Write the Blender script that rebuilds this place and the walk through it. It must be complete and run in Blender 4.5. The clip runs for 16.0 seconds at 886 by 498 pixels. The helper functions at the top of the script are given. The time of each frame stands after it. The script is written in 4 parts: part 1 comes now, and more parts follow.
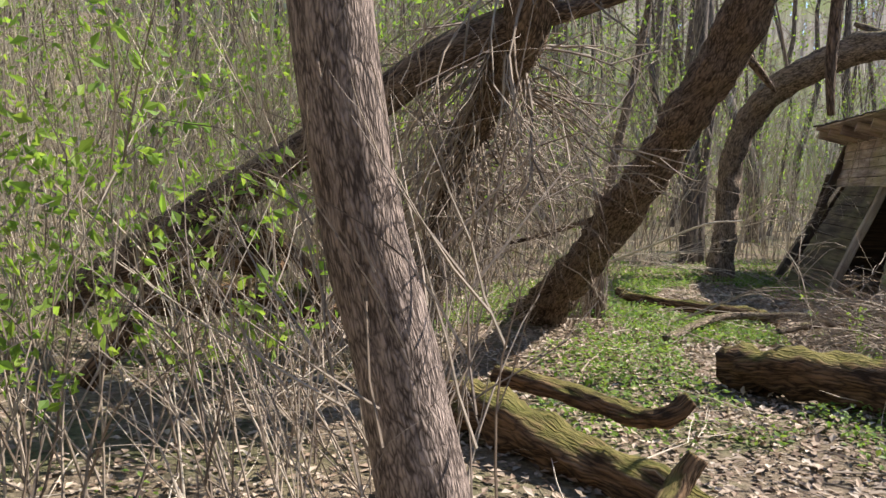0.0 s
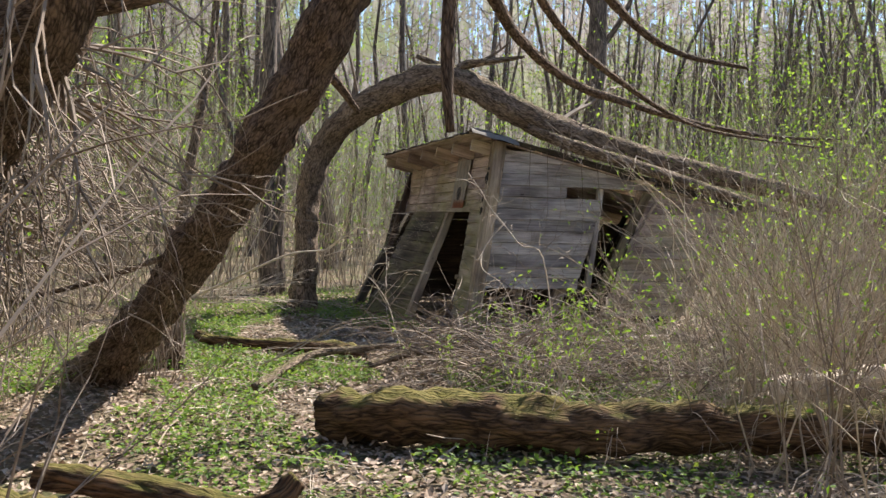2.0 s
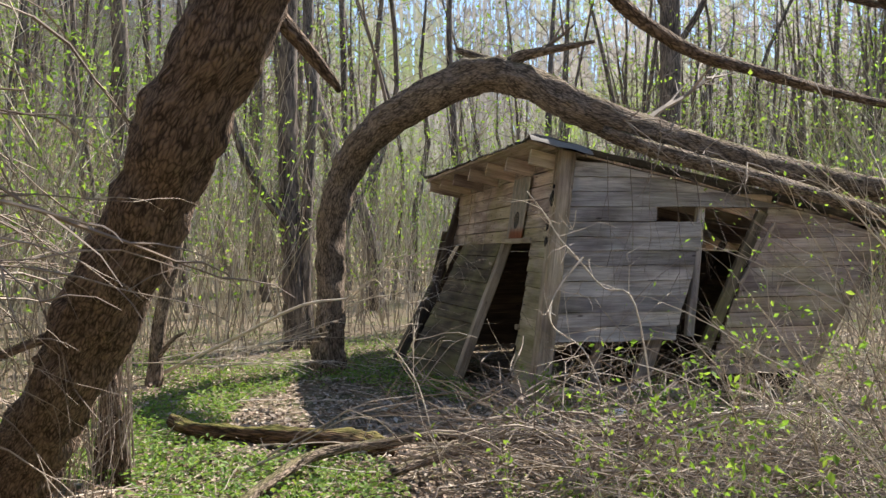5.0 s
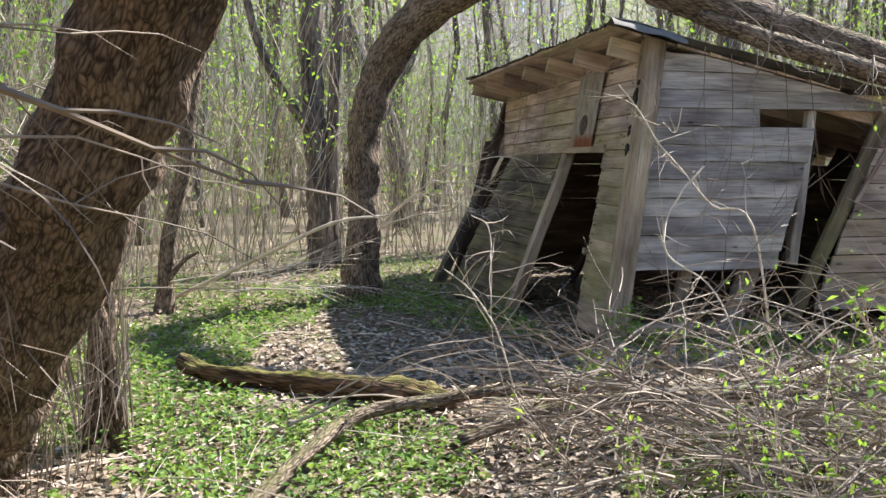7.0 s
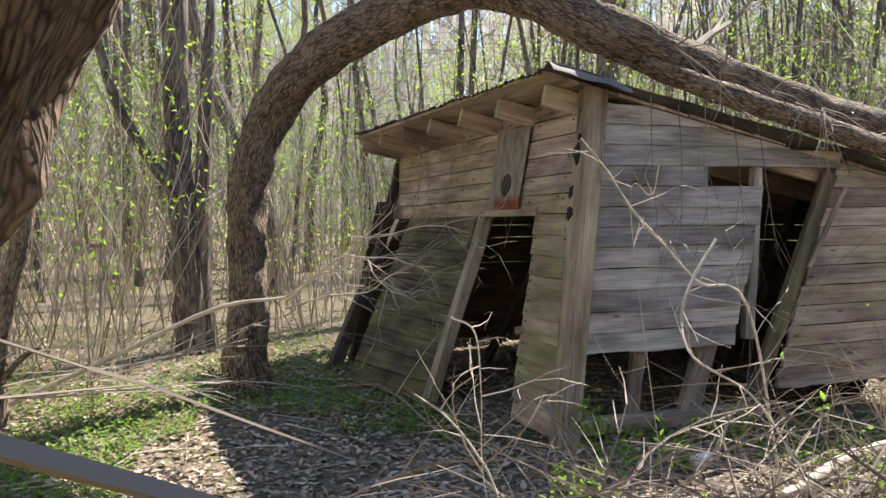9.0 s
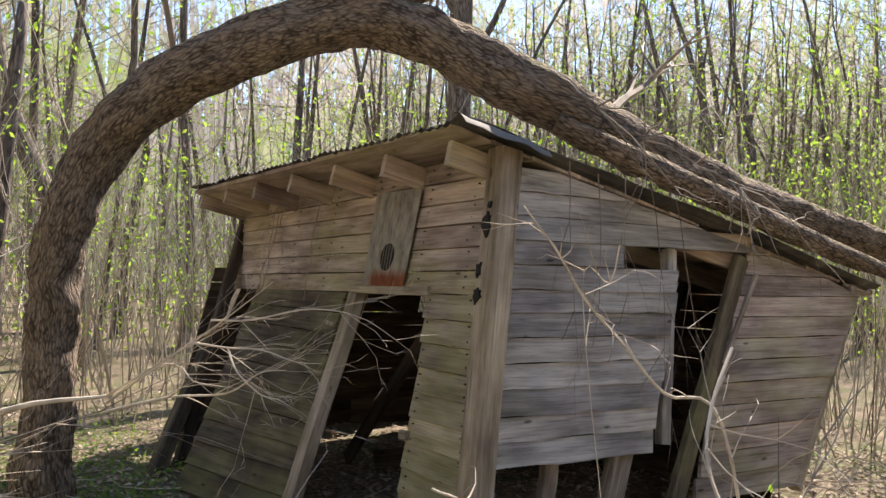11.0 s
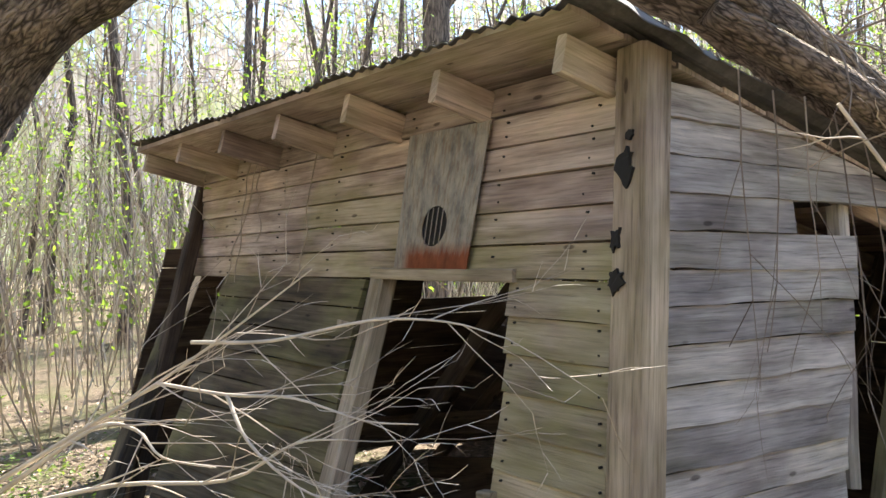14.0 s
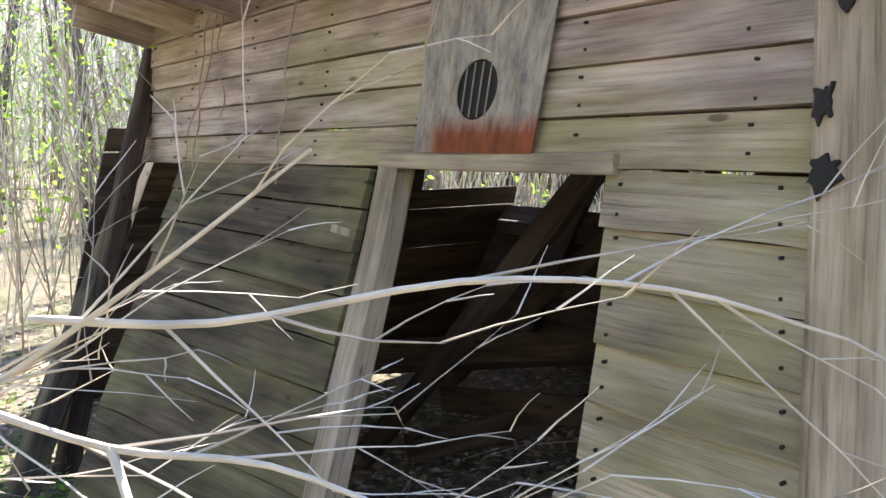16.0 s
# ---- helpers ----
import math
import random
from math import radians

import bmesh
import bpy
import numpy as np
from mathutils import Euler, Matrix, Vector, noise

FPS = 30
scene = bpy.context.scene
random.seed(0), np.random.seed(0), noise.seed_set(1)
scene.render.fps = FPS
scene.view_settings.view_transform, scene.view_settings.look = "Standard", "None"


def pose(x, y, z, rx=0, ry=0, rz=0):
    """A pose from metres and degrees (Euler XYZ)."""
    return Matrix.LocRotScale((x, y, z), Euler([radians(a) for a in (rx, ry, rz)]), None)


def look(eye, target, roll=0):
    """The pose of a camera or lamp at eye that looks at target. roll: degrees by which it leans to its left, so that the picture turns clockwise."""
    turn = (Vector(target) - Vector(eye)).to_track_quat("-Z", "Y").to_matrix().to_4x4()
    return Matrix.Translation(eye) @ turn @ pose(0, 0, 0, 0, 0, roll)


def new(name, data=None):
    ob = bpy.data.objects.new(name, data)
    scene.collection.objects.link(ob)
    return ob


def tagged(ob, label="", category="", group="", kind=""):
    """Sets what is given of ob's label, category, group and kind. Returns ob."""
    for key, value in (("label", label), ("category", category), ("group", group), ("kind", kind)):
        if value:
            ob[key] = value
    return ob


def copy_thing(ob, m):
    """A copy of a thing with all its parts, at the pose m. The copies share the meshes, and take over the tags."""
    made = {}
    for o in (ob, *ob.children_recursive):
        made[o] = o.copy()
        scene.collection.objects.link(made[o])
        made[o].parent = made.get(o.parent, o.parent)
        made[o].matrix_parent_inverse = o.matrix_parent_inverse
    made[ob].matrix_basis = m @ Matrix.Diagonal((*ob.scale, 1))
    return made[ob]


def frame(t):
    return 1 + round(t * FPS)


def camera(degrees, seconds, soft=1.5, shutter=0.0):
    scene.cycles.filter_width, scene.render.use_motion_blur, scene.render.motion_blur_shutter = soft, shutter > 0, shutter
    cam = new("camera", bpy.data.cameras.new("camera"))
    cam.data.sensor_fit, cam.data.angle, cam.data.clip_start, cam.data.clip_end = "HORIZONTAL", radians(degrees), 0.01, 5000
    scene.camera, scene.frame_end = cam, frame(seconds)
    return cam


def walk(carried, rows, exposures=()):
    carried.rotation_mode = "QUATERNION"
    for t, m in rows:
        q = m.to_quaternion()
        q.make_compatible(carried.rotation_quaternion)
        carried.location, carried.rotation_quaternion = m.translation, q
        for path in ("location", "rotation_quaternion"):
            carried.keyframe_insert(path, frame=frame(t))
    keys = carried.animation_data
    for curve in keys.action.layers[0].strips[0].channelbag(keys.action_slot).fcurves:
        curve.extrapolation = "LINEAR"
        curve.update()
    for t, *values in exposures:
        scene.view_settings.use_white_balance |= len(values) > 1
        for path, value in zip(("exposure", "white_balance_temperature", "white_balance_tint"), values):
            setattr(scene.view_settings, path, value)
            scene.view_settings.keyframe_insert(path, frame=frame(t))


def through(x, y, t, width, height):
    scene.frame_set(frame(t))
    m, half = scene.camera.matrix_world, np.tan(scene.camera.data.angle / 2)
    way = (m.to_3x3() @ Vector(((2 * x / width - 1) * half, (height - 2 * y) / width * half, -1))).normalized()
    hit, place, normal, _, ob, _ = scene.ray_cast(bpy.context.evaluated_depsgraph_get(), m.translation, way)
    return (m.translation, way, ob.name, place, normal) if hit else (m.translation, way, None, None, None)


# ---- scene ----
PATH = [
    (0, (-2.655, -10.115, 1.306), (-3.079, -8.17, 1.12), 2.4),
    (0.5, (-2.755, -9.951, 1.349), (-2.785, -7.956, 1.22), 1.8),
    (1, (-2.907, -9.718, 1.326), (-2.558, -7.75, 1.258), 2.6),
    (1.5, (-2.898, -9.567, 1.334), (-2.388, -7.634, 1.266), 2.1),
    (2, (-2.682, -9.324, 1.315), (-2.149, -7.398, 1.228), 1.5),
    (2.5, (-2.548, -9.123, 1.353), (-1.994, -7.202, 1.278), 0.6),
    (3, (-2.539, -8.784, 1.364), (-1.896, -6.89, 1.365), 0.1),
    (3.5, (-2.479, -8.474, 1.406), (-1.794, -6.595, 1.419), -0.5),
    (4, (-2.264, -8.089, 1.437), (-1.72, -6.165, 1.391), -2.1),
    (4.5, (-2.093, -7.75, 1.408), (-1.637, -5.804, 1.343), -1.8),
    (5, (-2.05, -7.262, 1.351), (-1.656, -5.302, 1.331), -0.5),
    (5.2, (-2.061, -7.088, 1.348), (-1.683, -5.124, 1.335), -0.9),
    (7.3, (-2.121, -5.94, 1.285), (-1.768, -3.985, 1.058), 0.1),
    (7.5, (-2.122, -5.845, 1.331), (-1.759, -3.891, 1.108), -0.1),
    (8, (-2.13, -5.519, 1.367), (-1.71, -3.571, 1.196), -0.3),
    (8.5, (-2.102, -5.217, 1.351), (-1.592, -3.287, 1.228), -0.4),
    (9, (-2.257, -4.965, 1.363), (-1.579, -3.086, 1.274), -0.8),
    (9.5, (-2.293, -4.733, 1.372), (-1.464, -2.913, 1.323), -0.5),
    (10, (-2.235, -4.429, 1.408), (-1.299, -2.661, 1.395), 0.1),
    (10.2, (-2.222, -4.315, 1.417), (-1.252, -2.566, 1.417), 0.3),
    (12.5, (-2.15, -3.091, 1.446), (-1.008, -1.454, 1.575), 0.9),
    (13, (-2.109, -2.787, 1.493), (-0.934, -1.171, 1.581), -1.0),
    (13.5, (-1.955, -2.497, 1.409), (-0.777, -0.883, 1.49), -0.3),
    (14, (-1.769, -2.19, 1.42), (-0.597, -0.57, 1.434), -0.1),
    (14.5, (-1.699, -1.883, 1.405), (-0.5, -0.283, 1.371), 0.4),
    (15, (-1.591, -1.635, 1.405), (-0.373, -0.052, 1.313), 0.6),
    (15.5, (-1.368, -1.364, 1.358), (-0.163, 0.226, 1.217), 1.0),
    (16, (-1.263, -1.167, 1.397), (-0.06, 0.411, 1.148), 0.1),
]
cam = camera(54.6, 16.0)
EXPOSURES = ((0, 0.95, 6500, 13), (3, 1.05, 6600, 14), (5, 1.1, 6500, 12), (7.5, 1.6, 6100, 10), (10, 1.4, 6800, 15), (12.5, 1.55, 6900, 15), (14, 2.0, 6500, 12), (15, 2.4, 6000, 11), (16, 2.6, 5900, 11))
walk(cam, [(t, look(eye, target, roll)) for t, eye, target, roll in PATH], EXPOSURES)

# ---- light ----
SUN_TO = Vector((1.81, 1.02, 2.19)).normalized()
world = bpy.data.worlds.new("sky")
scene.world = world
world.use_nodes = True
wn = world.node_tree
sky = wn.nodes.new("ShaderNodeTexSky")
sky.sky_type, sky.sun_disc = "NISHITA", False
sky.sun_elevation, sky.sun_rotation = radians(46.5), math.atan2(SUN_TO.x, SUN_TO.y)
sky.air_density, sky.dust_density = 1.0, 0.15
wn.links.new(sky.outputs[0], wn.nodes["Background"].inputs[0])
wn.nodes["Background"].inputs[1].default_value = 0.105
sun = new("sun", bpy.data.lights.new("sun", "SUN"))
sun.data.energy, sun.data.angle, sun.data.color = 5.0, radians(0.6), (1.0, 0.94, 0.84)
sun.matrix_world = look(SUN_TO * 40, (0, 0, 0))


# ---- materials ----
class Nodes:
    """A small wrapper to write node trees briefly."""

    def __init__(self, name, rough=0.8, metal=0.0):
        self.mat = bpy.data.materials.new(name)
        self.mat.use_nodes = True
        self.t = self.mat.node_tree
        self.b = self.t.nodes["Principled BSDF"]
        self.b.inputs["Roughness"].default_value = rough
        self.b.inputs["Metallic"].default_value = metal
        self.b.inputs["Specular IOR Level"].default_value = 0.25

    def add(self, kind, **inputs):
        n = self.t.nodes.new("ShaderNode" + kind)
        for key, v in inputs.items():
            slot = n.inputs[key.replace("_", " ")]
            if isinstance(v, bpy.types.NodeSocket):
                self.t.links.new(v, slot)
            else:
                slot.default_value = v
        return n

    def coords(self, kind, scale):
        c = self.add("TexCoord").outputs[kind]
        return self.add("Mapping", Vector=c, Scale=scale).outputs[0]

    def noise(self, vec, scale, detail=4.0, rough=0.6):
        return self.add("TexNoise", Vector=vec, Scale=scale, Detail=detail, Roughness=rough).outputs[0]

    def ramp(self, fac, stops):
        n = self.add("ValToRGB", Fac=fac)
        e = n.color_ramp.elements
        while len(e) < len(stops):
            e.new(0.5)
        for el, (p, c) in zip(e, stops):
            el.position, el.color = p, (*c, 1) if len(c) == 3 else c
        return n.outputs[0]

    def mix(self, fac, a, b, mode="MIX"):
        n = self.t.nodes.new("ShaderNodeMix")
        n.data_type, n.blend_type = "RGBA", mode
        for slot, v in ((n.inputs[0], fac), (n.inputs[6], a), (n.inputs[7], b)):
            if isinstance(v, bpy.types.NodeSocket):
                self.t.links.new(v, slot)
            elif slot.type == "RGBA":
                slot.default_value = (*v, 1)
            else:
                slot.default_value = v
        return n.outputs[2]

    def bump(self, height, strength, distance):
        n = self.add("Bump", Height=height, Strength=strength, Distance=distance)
        self.t.links.new(n.outputs[0], self.b.inputs["Normal"])

    def colour(self, c):
        self.t.links.new(c, self.b.inputs["Base Color"])
        return self.mat


def m_wood(name, dark, mid, light, algae=0.0, warm=0.0):
    n = Nodes(name, 0.82)
    rnd = n.add("ObjectInfo").outputs["Random"]
    uv = n.add("TexCoord").outputs["UV"]
    off = n.add("CombineXYZ", X=n.add("Math", **{"Value": rnd}).outputs[0], Y=rnd, Z=rnd)
    n.t.nodes[-1].inputs[0].default_value = 0.0
    sh = n.add("VectorMath")
    sh.operation = "MULTIPLY_ADD"
    n.t.links.new(off.outputs[0], sh.inputs[0])
    sh.inputs[1].default_value = (37.0, 23.0, 51.0)
    n.t.links.new(uv, sh.inputs[2])
    vec = sh.outputs[0]
    g = n.noise(n.add("Mapping", Vector=vec, Scale=(3.0, 90.0, 3.0)).outputs[0], 1.0, 6.0, 0.7)
    g2 = n.noise(n.add("Mapping", Vector=vec, Scale=(1.6, 14.0, 2.0)).outputs[0], 1.0, 4.0, 0.6)
    blot = n.noise(n.add("Mapping", Vector=vec, Scale=(2.0, 3.5, 2.0)).outputs[0], 1.0, 3.0, 0.55)
    c = n.ramp(g2, [(0.28, dark), (0.5, mid), (0.72, light)])
    fine = n.ramp(g, [(0.30, (0.20, 0.18, 0.17)), (0.45, (0.80, 0.80, 0.80)), (0.7, (1.25, 1.22, 1.18))])
    c = n.mix(0.75, c, fine, "MULTIPLY")
    c = n.mix(n.ramp(blot, [(0.42, (0, 0, 0)), (0.66, (1, 1, 1))]), c, n.mix(0.75, c, (0.42, 0.38, 0.40), "MULTIPLY"))
    tint = n.ramp(rnd, [(0.0, (0.78, 0.76, 0.76)), (0.5, (1.0, 0.98, 0.96)), (1.0, (1.2, 1.14, 1.06))])
    c = n.mix(1.0, c, tint, "MULTIPLY")
    if warm:
        w = n.noise(n.coords("Object", (1.3, 1.3, 1.3)), 1.0, 2.0)
        c = n.mix(n.ramp(w, [(0.40, (0, 0, 0)), (0.62, (warm, warm, warm))]), c, n.mix(1.0, c, (1.25, 0.98, 0.80), "MULTIPLY"))
    if algae:
        a = n.noise(n.coords("Object", (1.1, 1.1, 2.6)), 1.0, 4.0, 0.6)
        a = n.ramp(a, [(0.47, (0, 0, 0)), (0.63, (algae, algae, algae))])
        c = n.mix(a, c, n.mix(0.55, (0.34, 0.34, 0.11), c, "MIX"))
    # dark nail stains in rows
    nail = n.add("TexVoronoi", Vector=n.add("Mapping", Vector=vec, Scale=(3.4, 10.0, 1.0)).outputs[0], Scale=1.0)
    spot = n.ramp(nail.outputs["Distance"], [(0.0, (1, 1, 1)), (0.07, (1, 1, 1)), (0.11, (0, 0, 0))])
    c = n.mix(spot, c, n.mix(0.7, c, (0.14, 0.11, 0.10), "MULTIPLY"))
    n.bump(n.mix(0.5, g, g2), 1.0, 0.01)
    return n.colour(c)


def m_bark(name, dark, light, moss=0.0, su=26.0, sv=4.5, depth=0.018):
    n = Nodes(name, 0.92)
    uv = n.add("TexCoord").outputs["UV"]
    warp = n.noise(n.add("Mapping", Vector=uv, Scale=(6, 5, 1)).outputs[0], 1.0, 3.0)
    w = n.add("VectorMath")
    w.operation = "MULTIPLY_ADD"
    n.t.links.new(warp, w.inputs[0])
    w.inputs[1].default_value = (0.035, 0.06, 0.0)
    n.t.links.new(uv, w.inputs[2])
    vor = n.add("TexVoronoi", Vector=n.add("Mapping", Vector=w.outputs[0], Scale=(su * 1.3, sv * 1.4, 1)).outputs[0], Scale=1.0)
    vor.feature = "DISTANCE_TO_EDGE"
    fine = n.noise(n.add("Mapping", Vector=uv, Scale=(60, 14, 1)).outputs[0], 1.0, 5.0, 0.7)
    ridge = n.ramp(vor.outputs[0], [(0.0, (0.1, 0.1, 0.1)), (0.6, (1, 1, 1))])
    plate = n.noise(n.add("Mapping", Vector=w.outputs[0], Scale=(su * 0.35, sv * 0.5, 1)).outputs[0], 1.0, 4.0, 0.7)
    h = n.mix(0.4, n.mix(0.5, ridge, fine), plate)
    c = n.ramp(h, [(0.36, dark), (0.50, light), (0.66, tuple(min(1, 1.25 * k) for k in light))])
    big = n.noise(n.coords("Object", (1.6, 1.6, 1.6)), 1.0, 3.0)
    c = n.mix(n.ramp(big, [(0.4, (0, 0, 0)), (0.7, (0.6, 0.6, 0.6))]), c, n.mix(1.0, c, (0.72, 0.68, 0.62), "MULTIPLY"))
    if moss:
        mz = n.noise(n.coords("Object", (4, 4, 4)), 1.0, 4.0)
        up = n.add("SeparateXYZ", Vector=n.add("NewGeometry").outputs["Normal"]).outputs[2]
        k = n.add("Math")
        k.operation = "MULTIPLY"
        n.t.links.new(up, k.inputs[0])
        n.t.links.new(mz, k.inputs[1])
        f = n.ramp(k.outputs[0], [(0.30, (0, 0, 0)), (0.48, (moss, moss, moss))])
        c = n.mix(f, c, n.ramp(fine, [(0.3, (0.07, 0.085, 0.015)), (0.7, (0.22, 0.22, 0.04))]))
    n.bump(h, 1.0, depth)
    return n.colour(c)


def m_scatter(name, colours, rough=0.75, through=0.0):
    """Leaves, twigs and the like, each of its own tint."""
    n = Nodes(name, rough)
    r = n.add("NewGeometry").outputs["Random Per Island"]
    k = len(colours) - 1
    c = n.ramp(r, [(i / k, col) for i, col in enumerate(colours)])
    v = n.noise(n.coords("Object", (9, 9, 9)), 1.0, 2.0)
    c = n.mix(1.0, c, n.ramp(v, [(0.3, (0.75, 0.75, 0.75)), (0.7, (1.2, 1.2, 1.2))]), "MULTIPLY")
    n.colour(c)
    if through:
        tr = n.add("BsdfTranslucent", Color=n.mix(1.0, c, (1.3, 1.3, 0.8), "MULTIPLY"))
        mx = n.add("MixShader", Fac=through)
        n.t.links.new(n.b.outputs[0], mx.inputs[1])
        n.t.links.new(tr.outputs[0], mx.inputs[2])
        n.t.links.new(mx.outputs[0], n.t.nodes["Material Output"].inputs[0])
    return n.mat


def m_ground():
    n = Nodes("forest_soil", 0.95)
    p = n.coords("Object", (1, 1, 1))
    a, b = n.noise(p, 1.3, 5.0), n.noise(p, 22.0, 6.0, 0.75)
    c = n.ramp(b, [(0.3, (0.05, 0.038, 0.026)), (0.5, (0.20, 0.155, 0.105)), (0.72, (0.38, 0.305, 0.22))])
    c = n.mix(n.ramp(a, [(0.46, (0, 0, 0)), (0.62, (0.6, 0.6, 0.6))]), c, n.ramp(b, [(0.3, (0.03, 0.045, 0.012)), (0.7, (0.12, 0.16, 0.04))]))
    n.bump(b, 0.8, 0.03)
    return n.colour(c)


def m_tin():
    n = Nodes("rusted_tin", 0.55, 0.35)
    uv = n.add("TexCoord").outputs["UV"]
    a = n.noise(n.add("Mapping", Vector=uv, Scale=(9, 4, 1)).outputs[0], 1.0, 6.0, 0.7)
    s = n.noise(n.add("Mapping", Vector=uv, Scale=(30, 5, 1)).outputs[0], 1.0, 4.0, 0.7)
    c = n.ramp(a, [(0.3, (0.10, 0.10, 0.11)), (0.48, (0.30, 0.28, 0.25)), (0.62, (0.42, 0.37, 0.31))])
    c = n.mix(n.ramp(s, [(0.5, (0, 0, 0)), (0.62, (0.7, 0.7, 0.7))]), c, (0.24, 0.17, 0.12))
    v = n.add("SeparateXYZ", Vector=uv).outputs[1]
    u = n.add("SeparateXYZ", Vector=uv).outputs[0]
    low = n.add("Math")
    low.operation = "MULTIPLY_ADD"
    n.t.links.new(s, low.inputs[0])
    low.inputs[1].default_value = 0.22
    n.t.links.new(v, low.inputs[2])
    rust = n.ramp(low.outputs[0], [(0.20, (1, 1, 1)), (0.30, (0, 0, 0))])
    c = n.mix(n.mix(1.0, rust, n.ramp(u, [(0.10, (0.1, 0.1, 0.1)), (0.22, (1, 1, 1))]), "MULTIPLY"), c, n.ramp(a, [(0.3, (0.11, 0.03, 0.015)), (0.6, (0.26, 0.08, 0.035))]))
    n.bump(a, 0.4, 0.004)
    return n.colour(c)


def m_roof():
    n = Nodes("roof_sheet", 0.85, 0.0)
    p = n.coords("Object", (1, 1, 1))
    a, b = n.noise(p, 3.0, 5.0), n.noise(p, 40.0, 4.0)
    c = n.ramp(a, [(0.35, (0.045, 0.042, 0.04)), (0.6, (0.12, 0.11, 0.10)), (0.75, (0.30, 0.27, 0.23))])
    c = n.mix(0.5, c, n.ramp(b, [(0.3, (0.4, 0.4, 0.4)), (0.7, (1.2, 1.2, 1.2))]), "MULTIPLY")
    n.bump(b, 0.4, 0.005)
    return n.colour(c)


def m_plain(name, col, rough=0.5):
    n = Nodes(name, rough)
    v = n.noise(n.coords("Object", (30, 30, 30)), 1.0, 3.0)
    return n.colour(n.mix(1.0, col, n.ramp(v, [(0.3, (0.85, 0.85, 0.85)), (0.7, (1.1, 1.1, 1.1))]), "MULTIPLY"))


WOOD_FRONT = m_wood("weathered_boards_brown", (0.25, 0.195, 0.165), (0.48, 0.405, 0.36), (0.66, 0.585, 0.53), 0.7, 0.15)
WOOD_SIDE = m_wood("weathered_boards_grey", (0.23, 0.215, 0.205), (0.48, 0.46, 0.445), (0.68, 0.655, 0.635), 0.25)
WOOD_LOW = m_wood("algae_stained_boards", (0.21, 0.165, 0.125), (0.42, 0.355, 0.295), (0.60, 0.53, 0.45), 0.85)
WOOD_POST = m_wood("weathered_post", (0.20, 0.155, 0.11), (0.42, 0.355, 0.285), (0.60, 0.52, 0.43), 0.3)
# Darker green-brown boards for the kicked-out panel and two door posts.
WOOD_PANEL = m_wood("dark_mossy_boards", (0.05, 0.042, 0.03), (0.12, 0.10, 0.07), (0.21, 0.18, 0.125), 0.55)
# Dark copy of the timber; the shed's inner shade is put into its colour.
WOOD_SHADED = m_wood("shade_darkened_timber", (0.03, 0.022, 0.016), (0.075, 0.055, 0.04), (0.13, 0.10, 0.075))
TIN, ROOF = m_tin(), m_roof()


def m_far_wood():
    """Distant woods: streaks of grey stems and pale new leaves, with sky in the gaps."""
    n = Nodes("distant_woods", 0.95)
    uv = n.add("TexCoord").outputs["UV"]
    stems = n.noise(n.add("Mapping", Vector=uv, Scale=(2.6, 0.16, 1)).outputs[0], 1.0, 5.0, 0.7)
    mass = n.noise(n.add("Mapping", Vector=uv, Scale=(0.10, 0.22, 1)).outputs[0], 1.0, 5.0, 0.65)
    twigs = n.noise(n.add("Mapping", Vector=uv, Scale=(2.2, 1.3, 1)).outputs[0], 1.0, 6.0, 0.8)
    c = n.ramp(stems, [(0.36, (0.16, 0.14, 0.125)), (0.5, (0.38, 0.34, 0.30)), (0.62, (0.56, 0.51, 0.45))])
    c = n.mix(n.ramp(mass, [(0.46, (0, 0, 0)), (0.66, (0.75, 0.75, 0.75))]), c, n.ramp(twigs, [(0.3, (0.20, 0.26, 0.09)), (0.7, (0.46, 0.52, 0.22))]))
    n.colour(c)
    tr = n.add("BsdfTranslucent", Color=c)
    body = n.add("MixShader", Fac=0.5)
    n.t.links.new(n.b.outputs[0], body.inputs[1])
    n.t.links.new(tr.outputs[0], body.inputs[2])
    high = n.add("SeparateXYZ", Vector=uv).outputs[1]
    k = n.add("Math")
    k.operation = "MULTIPLY_ADD"
    n.t.links.new(high, k.inputs[0])
    k.inputs[1].default_value = -0.010
    n.t.links.new(n.mix(0.5, stems, twigs), k.inputs[2])
    solid = n.ramp(k.outputs[0], [(0.27, (0, 0, 0)), (0.32, (1, 1, 1))])
    clear = n.add("BsdfTransparent")
    out = n.add("MixShader", Fac=solid)
    n.t.links.new(clear.outputs[0], out.inputs[1])
    n.t.links.new(body.outputs[0], out.inputs[2])
    n.t.links.new(out.outputs[0], n.t.nodes["Material Output"].inputs[0])
    return n.mat


FAR_WOOD = m_far_wood()
FLASH = m_plain("dull_tin_flashing", (0.20, 0.185, 0.165), 0.85)
BARK_ASH = m_bark("furrowed_bark", (0.07, 0.052, 0.045), (0.34, 0.27, 0.235), 0.0, 85, 17.0, 0.02)
BARK_DARK = m_bark("rough_dark_bark", (0.045, 0.03, 0.022), (0.25, 0.18, 0.135), 0.3, 62, 17.0, 0.05)
BARK_ARCH = m_bark("mossy_bark", (0.065, 0.048, 0.035), (0.33, 0.255, 0.195), 0.35, 48, 11.0, 0.06)
BARK_FAR = m_bark("woodland_bark", (0.06, 0.05, 0.045), (0.24, 0.20, 0.17), 0.0, 20, 3.0, 0.01)
LOG = m_bark("rotten_log_wood", (0.04, 0.024, 0.014), (0.21, 0.13, 0.075), 0.55, 40, 5.0, 0.04)
